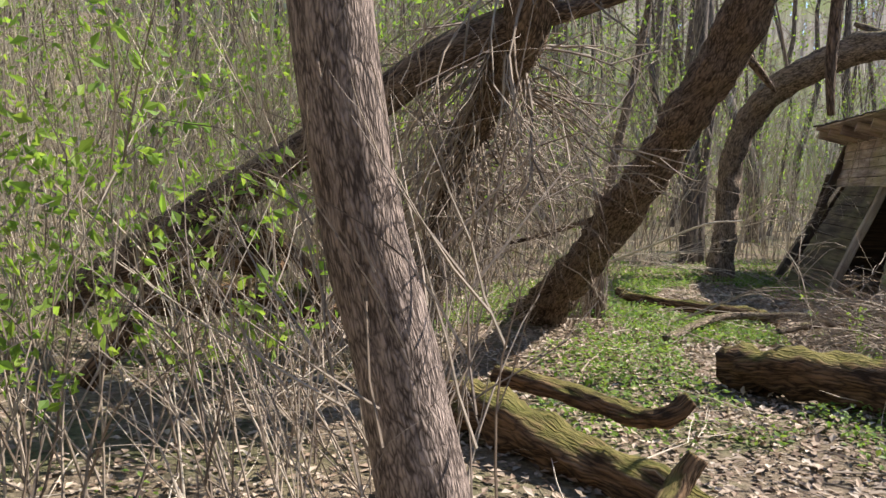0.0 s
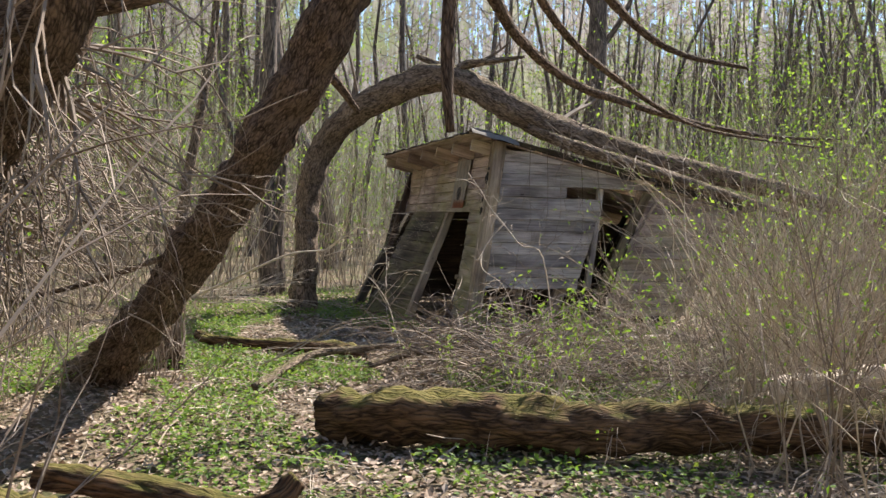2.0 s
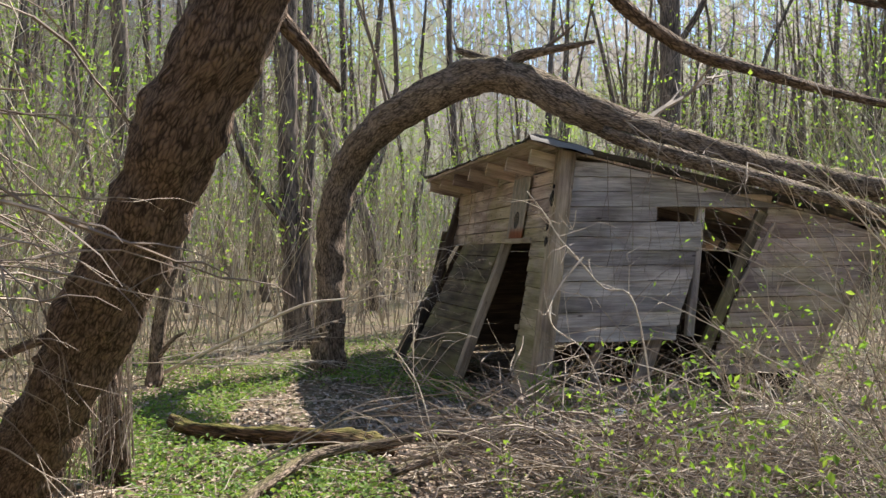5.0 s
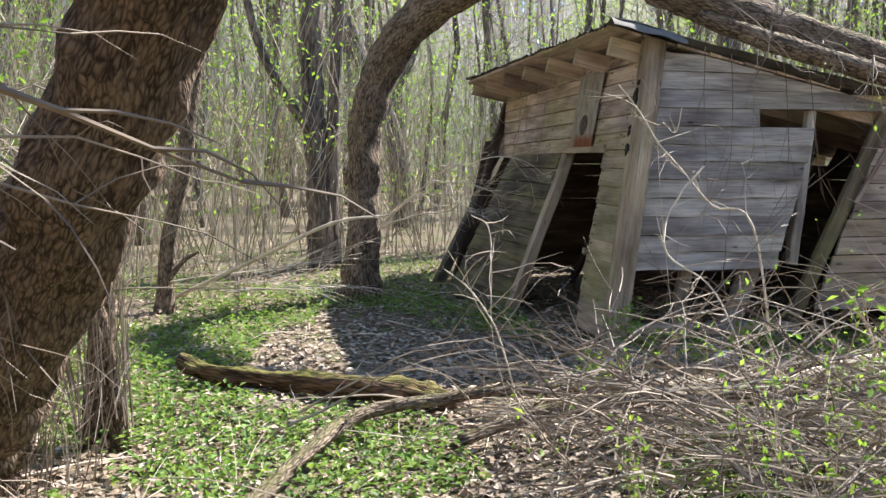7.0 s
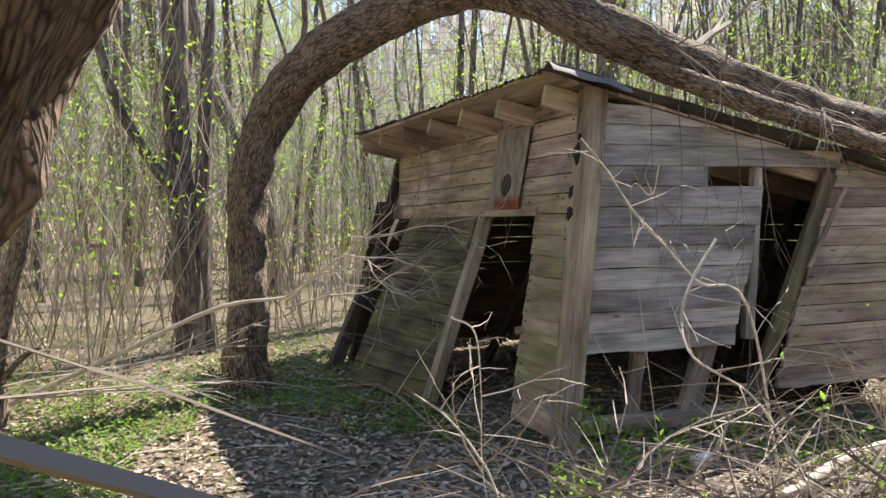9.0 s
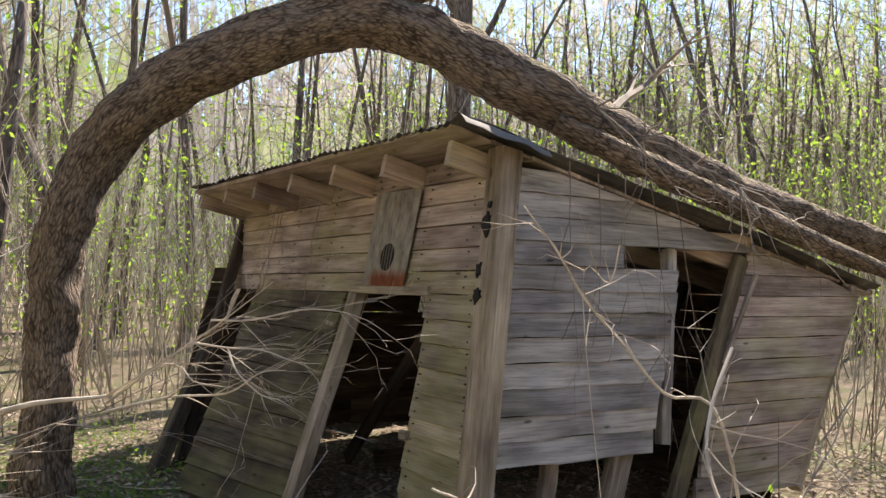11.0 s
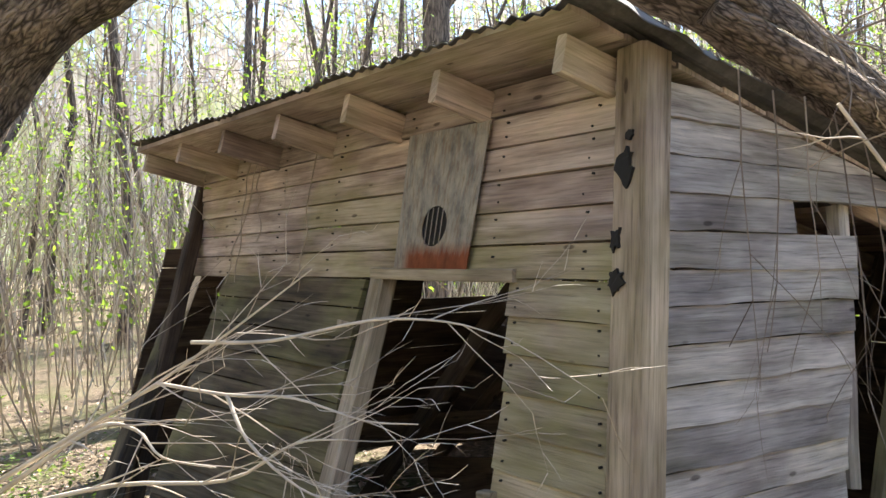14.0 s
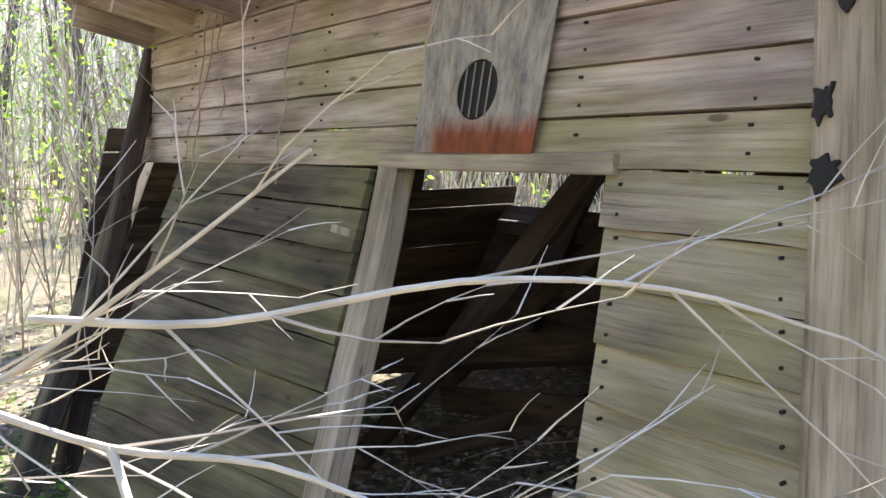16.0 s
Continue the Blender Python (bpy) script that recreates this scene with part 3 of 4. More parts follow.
            sub("board", g, WOOD_SHADED, shed)
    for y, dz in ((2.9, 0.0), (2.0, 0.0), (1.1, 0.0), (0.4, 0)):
        post("stud", (2.45, y, 0.0), (3.2, y - 0.1, 1.42), 0.09, 0.05, (0, 1, 0), WOOD_SHADED)
    post("brace", (0.55, 1.75, 0.1), (0.75, 0.55, 1.45), 0.10, 0.04, (0, 1, 0), WOOD_SHADED)
    post("brace", (1.6, 2.6, 0.0), (1.2, 0.7, 1.3), 0.08, 0.05, (0, 1, 0), WOOD_SHADED)
    post("rail", (2.9, -0.2, 0.75), (2.9, 3.6, 0.78), 0.10, 0.05, (0, 0, 1), WOOD_SHADED)
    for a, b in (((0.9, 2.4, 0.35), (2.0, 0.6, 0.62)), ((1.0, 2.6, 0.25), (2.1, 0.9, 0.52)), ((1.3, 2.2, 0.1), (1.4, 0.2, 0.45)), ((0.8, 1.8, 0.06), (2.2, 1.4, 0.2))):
        post("fallen_plank", a, b, 0.13, 0.022, (0, 0.3, 1), WOOD_SHADED)
    # roof: rafters, lining boards, sheets
    roof_z = lambda x: 2.135 - 0.225 * (x - 0.3)
    for i, y in enumerate((-0.19, 0.46, 1.10, 1.74, 2.38, 3.00, 3.58)):
        dz = -0.06 * (y + 0.19) / 3.77 - 0.02
        x0 = 0.13 - 0.045 * y
        g = Geo()
        beam(g, (x0, y, roof_z(x0) - 0.085 + dz), (3.6, y, roof_z(3.6) - 0.085 + dz), 0.045, 0.13, (0, 1, 0), 6, 0.003, rng)
        sub("rafter", g, WOOD_FRONT, shed)
    for i in range(14):
        xa = 0.09 + i * 0.26
        if i in (7, 8):
            continue
        g = Geo()
        o = -0.045 * 3.7 if i < 2 else 0
        w = 0.25
        a, b = (xa + o, 3.62, roof_z(xa) - 0.075), (xa, -0.28, roof_z(xa) - 0.005)
        c, d = (xa + w, -0.28, roof_z(xa + w) - 0.005), (xa + w + o, 3.62, roof_z(xa + w) - 0.075)
        plank(g, a, b, c, d, (0, 0, 1), 0.016, 6, 0.004, rng)
        sub("lining_board", g, WOOD_FRONT, shed)
    roof = None
    for s in range(6):
        g = Geo()
        ya, yb = -0.36 + s * 0.665, -0.36 + (s + 1) * 0.665 + 0.02
        nx, ny = 14, 36
        v, f = [], []
        for lay in (0, -0.006):
            for i in range(nx + 1):
                for j in range(ny + 1):
                    y = ya + (yb - ya) * j / ny
                    x = 0.06 - 0.045 * y + (3.63 + 0.045 * y) * i / nx + (0.025 * noise.noise(Vector((y * 9, s, 0))) if i in (0, nx) else 0)
                    zz = roof_z(x) + 0.028 - 0.07 * (y + 0.19) / 3.77 + 0.007 * math.sin(y * 6.2832 / 0.075) + 0.02 * noise.noise(Vector((x * 1.5, y * 1.5, s)))
                    if i == 0:
                        zz -= 0.02 + 0.02 * noise.noise(Vector((y * 5, 2, s)))
                    if s == 0 and j < 5:
                        zz += (5 - j) * 0.006 * (1 + noise.noise(Vector((x * 3, 0, 0))))
                    v.append((x, y, zz + lay))
        k1, k2 = (nx + 1) * (ny + 1), ny + 1
        for i in range(nx):
            for j in range(ny):
                q = (i * k2 + j, (i + 1) * k2 + j, (i + 1) * k2 + j + 1, i * k2 + j + 1)
                f += [q, tuple(k1 + w for w in reversed(q))]
        for j in range(ny):
            f += [(j, j + 1, k1 + j + 1, k1 + j), (nx * k2 + j + 1, nx * k2 + j, k1 + nx * k2 + j, k1 + nx * k2 + j + 1)]
        for i in range(nx):
            f += [((i + 1) * k2, i * k2, k1 + i * k2, k1 + (i + 1) * k2), (i * k2 + ny, (i + 1) * k2 + ny, k1 + (i + 1) * k2 + ny, k1 + i * k2 + ny)]
        g.add(v, f)
        sub("roof_sheet", g, ROOF, shed, "dark corrugated roofing sheet with ragged edges")
    # bent pale flashing along the verge
    g = Geo()
    nu, nv = 16, 5
    v = []
    for lay in (0, 0.004):
        for i in range(nu + 1):
            x = 0.07 + 0.55 * i / nu
            for j in range(nv + 1):
                q = j / nv
                y = -0.30 - 0.15 * q - 0.03 * noise.noise(Vector((x * 6, q * 2, 5)))
                v.append((x, y, roof_z(x) + 0.062 - 0.07 * q * q + 0.025 * noise.noise(Vector((x * 5, q * 3, 2))) + lay))
    k1, k2 = (nu + 1) * (nv + 1), nv + 1
    f = []
    for i in range(nu):
        for j in range(nv):
            q = (i * k2 + j, (i + 1) * k2 + j, (i + 1) * k2 + j + 1, i * k2 + j + 1)
            f += [q, tuple(k1 + w for w in reversed(q))]
    g.add(v, f, [(p[0], p[1] + 2) for p in v])
    sub("flashing", g, FLASH, shed, "bent pale tin flashing on the roof corner", True)
    # tar spots and torn roofing at the corner
    for (x, y, zc, ry, rz, o) in ((0.278, -0.335, 1.70, 0.034, 0.05, 0), (0.240, -0.33, 1.47, 0.018, 0.035, 0), (0.218, -0.35, 1.34, 0.028, 0.032, 0), (0.296, -0.335, 1.80, 0.014, 0.018, 0)):
        g = Geo()
        pts = [(x + 0.16 * (rz * math.sin(a)), y + ry * math.cos(a) * (1 + 0.9 * noise.noise(Vector((math.cos(a) * 2, math.sin(a) * 2, zc * 9)))), zc + rz * math.sin(a) * (1 + 0.9 * noise.noise(Vector((math.cos(a) * 2, math.sin(a) * 2, zc * 5))))) for a in [0.2618 * i for i in range(24)]]
        g.add(pts + [(p[0] + 0.09, p[1], p[2]) for p in pts], [tuple(range(24)), tuple(range(47, 23, -1))] + [(i, (i + 1) % 24, 24 + (i + 1) % 24, 24 + i) for i in range(24)])
        sub("tar_patch", g, TAR_AND_SHADE, shed, "black tar patch")
    return shed


build_shed()


# ---- trees ----
def trunk_tree(name, label, rows, bark, sides=28, rough=0.12, freq=4.0, limbs=(), twigs=None, per=7, seed=1):
    base = rows[0]
    t = empty(name, (base[0], base[1], 0), label, "tree")
    g = Geo()
    tube(g, smooth_path(rows, per), sides, rough, freq, seed)
    sub("trunk", g, bark, t, smooth=True)
    for lr in limbs:
        g = Geo()
        tube(g, smooth_path(lr, 5), 12, rough * 0.8, freq * 1.5, seed + 3)
        sub("limb", g, bark, t, smooth=True)
    if twigs is not None:
        tw = Geo()
        twigs(tw)
        tagged(sub("twig_mass", tw, TWIG_GREY, t), kind="stuff")
    return t


def arch_twigs(g):
    r = random.Random(5)
    for q in ((0.9, -0.45, 2.35), (1.2, -0.5, 2.2), (1.6, -0.5, 2.1), (2.0, -0.5, 2.0)):
        for _ in range(4):
            twig(g, q, (r.uniform(-0.6, 0.8), -0.5, r.uniform(-0.6, 0.5)), r.uniform(0.3, 0.7), 0.006, 2, 4, 0.5, 0.3, 4, r)
    twig(g, (-0.9, 1.2, 2.68), (-0.2, -0.2, 1), 1.5, 0.02, 2, 3, 0.15, 0, 5, r)
    twig(g, (0.1, 0.3, 2.95), (0.5, -0.3, 0.25), 0.7, 0.03, 1, 2, 0.2, 0, 5, r)
    twig(g, (1.2, -0.25, 2.4), (0.7, 0.5, 0.6), 0.9, 0.03, 2, 3, 0.2, 0, 5, r)


trunk_tree("fallen_arched_tree", "mossy bent tree trunk arching over and resting on the shed roof",
           [(-1.50, 1.72, -0.08, 0.24), (-1.47, 1.70, 0.12, 0.185), (-1.45, 1.68, 0.6, 0.15), (-1.44, 1.67, 1.2, 0.145), (-1.41, 1.64, 1.65, 0.15), (-1.22, 1.47, 2.18, 0.155), (-0.86, 1.16, 2.56, 0.165), (-0.30, 0.68, 2.84, 0.165), (0.12, 0.32, 2.85, 0.155), (0.52, -0.03, 2.57, 0.155), (0.85, -0.24, 2.38, 0.15), (1.45, -0.22, 2.20, 0.145), (2.19, -0.22, 2.02, 0.135), (3.03, -0.25, 1.85, 0.12), (3.75, -0.35, 1.72, 0.11), (5.5, -0.9, 1.2, 0.08), (7.5, -1.5, 0.3, 0.05)],
           BARK_ARCH, 36, 0.26, 5.0, [[(0.75, -0.30, 2.28, 0.06), (1.2, -0.42, 2.1, 0.07), (2.0, -0.45, 1.90, 0.075), (2.9, -0.5, 1.66, 0.065), (4.0, -0.7, 1.35, 0.04)],
                                   [(0.08, 0.36, 2.93, 0.07), (0.22, 0.22, 3.02, 0.05), (0.5, 0.0, 3.05, 0.035), (0.75, -0.15, 3.08, 0.015)],
                                   [(0.02, 0.40, 2.95, 0.06), (-0.12, 0.55, 3.06, 0.045), (-0.28, 0.72, 3.16, 0.03)]], arch_twigs, per=10)


def big_twigs(g):
    r = random.Random(8)
    line = smooth_path(LEAN, 6)
    for i in range(30):
        p = line[r.randint(2, 14)]
        w = (r.uniform(-1, 0.1), r.uniform(-0.3, 0.9), r.uniform(-0.8, 0.4))
        twig(g, p[:3], w, r.uniform(0.3, 0.9), r.uniform(0.003, 0.008), 2, 4, 0.4, 0.6, 4, r)
    for i in range(60):
        a, q = r.uniform(0, 6.28), r.uniform(0.05, 0.32)
        x, y = -3.15 + q * math.cos(a), -2.55 + q * math.sin(a)
        twig(g, (x, y, gz(x, y)), (r.gauss(0.15, 0.15), r.gauss(-0.25, 0.15), 1), r.uniform(0.3, 0.7), 0.003, 1, 4, 0.25, 0.1, 4, r)


LEAN = [(-3.50, -2.30, -0.1, 0.25), (-3.36, -2.58, 0.1, 0.20), (-3.20, -2.90, 0.35, 0.165), (-3.01, -3.20, 0.6, 0.15), (-2.82, -3.48, 0.9, 0.145), (-2.64, -3.77, 1.2, 0.15), (-2.47, -4.03, 1.5, 0.145), (-2.30, -4.30, 1.82, 0.14), (-2.15, -4.45, 2.1, 0.145), (-1.98, -4.60, 2.5, 0.14), (-1.80, -4.75, 3.1, 0.13), (-1.6, -4.85, 4.4, 0.11), (-1.5, -4.9, 6.5, 0.07)]
trunk_tree("leaning_tree", "leaning tree with rough dark brown bark and dead twigs", LEAN,
           BARK_DARK, 44, 0.30, 7.0, [[(-2.12, -4.48, 2.16, 0.045), (-2.0, -4.35, 2.08, 0.032), (-1.84, -4.18, 1.94, 0.02), (-1.8, -4.12, 1.90, 0.012)],
                                     [(-1.85, -4.7, 2.95, 0.05), (-1.0, -3.9, 2.85, 0.045), (-0.52, -3.4, 2.59, 0.04), (-0.06, -3.3, 2.32, 0.035), (0.35, -3.3, 2.2, 0.03), (1.04, -3.3, 2.06, 0.022), (1.69, -3.3, 1.99, 0.016), (2.4, -3.3, 2.0, 0.008)],
                                     [(-1.65, -4.85, 4.0, 0.06), (-0.6, -3.9, 3.5, 0.05), (0.1, -3.5, 2.95, 0.035), (0.7, -3.4, 2.6, 0.025), (1.4, -3.4, 2.5, 0.012)],
                                     [(-2.72, -3.62, 1.05, 0.025), (-3.0, -3.5, 0.95, 0.022), (-3.4, -3.4, 0.80, 0.018), (-3.9, -3.3, 0.66, 0.012)]], big_twigs, per=10, seed=4)


def fork_twigs(g):
    r = random.Random(12)
    for i in range(190):
        a = r.random()
        p = np.array((-4.3, -3.2, 0.5)) * (1 - a) + np.array((-3.2, -5.5, 2.4)) * a
        twig(g, p, (r.uniform(-1, 0.5), r.uniform(-0.8, 0.5), r.uniform(-0.9, 0.5)), r.uniform(0.4, 1.0), r.uniform(0.005, 0.016), 2, 4, 0.35, 0.7, 4, r)
    for i in range(60):
        a = r.uniform(0.2, 0.85)
        p = np.array((-4.3, -3.2, 0.5)) * (1 - a) + np.array((-3.2, -5.5, 2.3)) * a
        twig(g, p, (r.uniform(0.1, 1), r.uniform(0.0, 1.0), r.uniform(-0.7, 0.5)), r.uniform(0.6, 1.1), r.uniform(0.006, 0.014), 2, 4, 0.4, 0.5, 5, r)


trunk_tree("forked_tree", "dark crooked tree hung with dead branches", [(-4.35, -3.0, -0.05, 0.15), (-4.2, -3.4, 0.5, 0.12), (-3.95, -4.1, 1.2, 0.11), (-3.55, -4.9, 1.75, 0.12), (-3.25, -5.55, 2.15, 0.14), (-3.2, -5.7, 3.0, 0.12), (-3.3, -5.8, 4.5, 0.08)],
           BARK_DARK, 20, 0.2, 5.0, [[(-3.25, -5.55, 2.1, 0.06), (-2.9, -5.5, 2.2, 0.05), (-2.4, -5.3, 2.45, 0.045), (-1.9, -5.15, 2.75, 0.04), (-1.4, -5.0, 3.3, 0.03)], [(-3.3, -5.5, 2.1, 0.10), (-3.7, -5.6, 1.9, 0.10), (-4.3, -5.5, 1.5, 0.11), (-5.2, -5.3, 1.0, 0.12), (-6.4, -5.0, 0.3, 0.13)], [(-2.02, -6.98, 1.54, 0.012), (-2.03, -6.96, 1.75, 0.020), (-2.0, -6.9, 2.2, 0.024), (-1.95, -6.7, 2.8, 0.03), (-2.3, -6.1, 3.3, 0.04), (-3.2, -5.75, 3.2, 0.05)], [(-2.0, -6.8, 2.4, 0.022), (-1.7, -6.4, 2.35, 0.02), (-1.3, -6.0, 2.1, 0.018), (-0.8, -5.6, 1.95, 0.014), (-0.1, -5.2, 1.8, 0.010), (0.8, -5.0, 1.75, 0.006)]], fork_twigs, seed=9)


def near_twigs(g):
    r = random.Random(15)
    for i in range(40):
        z = r.uniform(0.1, 1.2)
        twig(g, (-3.2 + r.uniform(-0.2, 0.3), -8.2 + r.uniform(-0.25, 0.1), z), (r.uniform(-0.7, 0.3), r.uniform(-0.2, 0.5), r.uniform(0.2, 1.2)), r.uniform(0.3, 0.7), 0.004, 2, 4, 0.25, 0.0, 4, r)


trunk_tree("ash_tree", "straight tree with pale furrowed bark", [(-3.05, -8.05, -0.1, 0.15), (-3.08, -8.1, 0.3, 0.125), (-3.17, -8.17, 0.8, 0.105), (-3.26, -8.24, 1.2, 0.098), (-3.33, -8.3, 1.7, 0.095), (-3.36, -8.33, 2.4, 0.09), (-3.4, -8.35, 4.0, 0.08)], BARK_ASH, 32, 0.07, 6.0, (), near_twigs)
def shag(g):
    r = random.Random(19)
    for i in range(36):
        q = r.uniform(0, 6.28)
        twig(g, (-2.95 + 0.12 * math.cos(q), -2.1 + 0.12 * math.sin(q), r.uniform(0.0, 0.3)), (r.gauss(0, 0.08), r.gauss(-0.1, 0.08), 1), r.uniform(0.4, 0.9), 0.005, 1, 2, 0.12, 0.0, 4, r)


trunk_tree("young_tree", "slim leaning trunk with shaggy bark", [(-2.99, -2.03, -0.05, 0.085), (-2.97, -2.06, 0.3, 0.06), (-2.93, -2.12, 0.7, 0.05), (-2.93, -2.2, 1.0, 0.05), (-2.96, -2.25, 1.15, 0.04)], BARK_DARK, 16, 0.3, 7.0,
           [[(-2.88, -2.12, -0.03, 0.045), (-2.90, -2.16, 0.3, 0.035), (-2.94, -2.2, 0.65, 0.03)]], shag, per=8)
trunk_tree("sapling", "slim grey sapling trunk", [(-3.17, 1.42, -0.05, 0.10), (-3.15, 1.40, 0.15, 0.075), (-3.10, 1.35, 0.62, 0.065), (-2.95, 1.3, 1.2, 0.065), (-2.90, 1.3, 1.62, 0.06), (-2.75, 1.3, 2.5, 0.055), (-2.6, 1.3, 3.6, 0.04), (-2.5, 1.2, 5.5, 0.025)], BARK_ARCH, 16, 0.2, 6.0,
           [[(-3.12, 1.36, 0.25, 0.025), (-2.98, 1.3, 0.42, 0.02), (-2.85, 1.25, 0.5, 0.012)]])
def shag_pair(g):
    r = random.Random(23)
    for i in range(70):
        q, z = r.uniform(0, 6.28), r.uniform(0.1, 2.6)
        twig(g, (-1.74 + 0.15 * math.cos(q), 3.8 + 0.15 * math.sin(q), z), (r.gauss(0, 0.3), r.gauss(0, 0.3), r.choice((1, -0.6))), r.uniform(0.3, 1.0), 0.006, 1, 4, 0.25, 0.1, 4, r)


trunk_tree("sapling", "pair of shaggy grey trunks behind the arched trunk", [(-1.72, 3.8, -0.05, 0.18), (-1.76, 3.8, 0.6, 0.14), (-1.8, 3.85, 1.6, 0.125), (-1.82, 3.9, 2.8, 0.12), (-1.75, 3.9, 5, 0.08)], BARK_FAR, 16, 0.25, 6.0, [[(-1.8, 3.8, 1.5, 0.06), (-2.1, 3.6, 1.9, 0.05), (-2.4, 3.5, 2.5, 0.045), (-2.6, 3.4, 3.4, 0.03)], [(-1.60, 3.8, -0.05, 0.10), (-1.62, 3.82, 0.8, 0.08), (-1.58, 3.85, 1.9, 0.075), (-1.45, 3.9, 3.6, 0.05)]], shag_pair)
trunk_tree("woodland_tree", "tall bare grey tree standing behind the shed", [(5.4, 8.0, -0.2, 0.26), (5.45, 8.0, 1.5, 0.21), (5.48, 8.0, 3.7, 0.20), (5.47, 8.0, 6.7, 0.18), (5.3, 8.0, 11, 0.08)], BARK_FAR, 18, 0.15, 3.0,
           [[(5.47, 8.0, 4.8, 0.07), (6.1, 7.7, 6.0, 0.05), (6.5, 7.5, 8.0, 0.03)], [(5.48, 8.0, 5.6, 0.06), (4.8, 8.1, 6.8, 0.045), (4.4, 8.2, 8.5, 0.02)]])
# ---- logs ----
def log_thing(label, rows, mat=LOG, sides=26, rough=0.42, seed=0):
    t = empty("fallen_log", (rows[0][0], rows[0][1], 0), label, "log", "rotting logs on the ground")
    g = Geo()
    tube(g, smooth_path(rows, 12), sides, rough, 7.0, seed)
    sub("log_body", g, mat, t, smooth=True)


log_thing("long rotten brown log with yellow moss on top", [(-2.0, -4.35, 0.10, 0.13), (-1.6, -4.65, 0.16, 0.15), (-0.9, -5.05, 0.18, 0.14), (-0.2, -5.3, 0.20, 0.13), (0.8, -5.6, 0.22, 0.12), (2.2, -5.9, 0.24, 0.11)], seed=2)
log_thing("split weathered log lying in the brush", [(0.6, -4.9, 0.28, 0.08), (1.6, -4.9, 0.34, 0.09), (2.8, -5.0, 0.36, 0.09)], TWIG_PALE, seed=3)
log_thing("rotten log under a coat of moss", [(-3.5, -5.85, 0.12, 0.13), (-3.2, -6.1, 0.12, 0.12), (-2.8, -6.45, 0.09, 0.10), (-2.35, -6.8, 0.05, 0.08), (-2.1, -7.0, 0.03, 0.06)], seed=5)
log_thing("mossy fallen branch with stub ends", [(-3.3, -5.7, 0.24, 0.05), (-2.9, -5.9, 0.22, 0.05), (-2.6, -6.1, 0.2, 0.045), (-2.45, -6.25, 0.25, 0.045), (-2.35, -6.25, 0.34, 0.04)], seed=6)
log_thing("short mossy branch by the rotten log", [(-2.5, -6.95, 0.02, 0.05), (-2.42, -6.8, 0.12, 0.05), (-2.35, -6.75, 0.24, 0.045)], seed=7)
log_thing("mossy fallen branch on the leafy ground", [(-2.75, -0.95, 0.10, 0.04), (-2.55, -1.15, 0.06, 0.05), (-2.2, -1.35, 0.06, 0.055), (-1.8, -1.58, 0.06, 0.06), (-1.5, -1.75, 0.06, 0.065), (-1.3, -1.9, 0.04, 0.05)], seed=8)
log_thing("red rotten log end among dead branches", [(-5.6, -5.4, 0.6, 0.12), (-5.0, -5.5, 0.8, 0.13), (-4.6, -5.6, 0.75, 0.12)], seed=11)
log_thing("thin crooked branch on the ground", [(-2.33, -3.15, 0.03, 0.035), (-2.05, -2.6, 0.08, 0.035), (-1.81, -2.2, 0.10, 0.035), (-1.45, -2.1, 0.12, 0.03), (-1.1, -2.0, 0.12, 0.03), (-0.4, -2.0, 0.10, 0.02)], BARK_ARCH, 10, 0.3, 9)
log_thing("pale bare stick lying before the shed", [(0.45, -1.9, 0.06, 0.02), (0.8, -1.75, 0.07, 0.026), (1.18, -1.58, 0.08, 0.028), (1.9, -1.4, 0.08, 0.022)], TWIG_PALE, 10, 0.2, 12)
log_thing("grey bare branch lying over the brush", [(-1.4, -2.5, 0.05, 0.03), (-0.9, -2.45, 0.16, 0.035), (-0.2, -2.6, 0.22, 0.03), (0.6, -2.7, 0.2, 0.02)], BARK_ARCH, 10, 0.25, 14)
log_thing("dead forked branch heaped in the rotting pile", [(-5.4, -6.2, 0.1, 0.06), (-5.0, -6.0, 0.7, 0.06), (-4.7, -5.8, 0.95, 0.05), (-4.4, -5.6, 0.7, 0.04), (-4.3, -5.5, 0.3, 0.03)], LOG, 14, 0.3, 15)
log_thing("dark rotten log in the rotting pile", [(-5.8, -4.9, 0.35, 0.12), (-5.0, -5.0, 0.42, 0.13), (-4.3, -5.1, 0.36, 0.12), (-3.9, -5.2, 0.3, 0.09)], LOG, 20, 0.4, 16)


# ---- brush ----
def brush_pile():
    g, r = Geo(), random.Random(31)
    for i in range(560):
        x, y = r.gauss(-0.3, 0.9), r.gauss(-3.0, 0.45)
        if x < -1.0 and y < -2.3:
            continue
        a = r.gauss(0, 0.9) + (3.14 if r.random() < 0.5 else 0)
        twig(g, (x, y, r.uniform(0.0, 0.36) * math.exp(-((x + 0.3) ** 2) / 1.6)), (math.cos(a), math.sin(a) * 0.7 - 0.1, r.uniform(-0.1, 0.6)), r.uniform(0.3, 1.0), r.uniform(0.003, 0.009), 1, 4, 0.3, 0.3, 4, r)
    tagged(part("brush_pile", g, TWIG_GREY), "heap of grey dead branches on the ground", "brush pile", kind="stuff")


brush_pile()


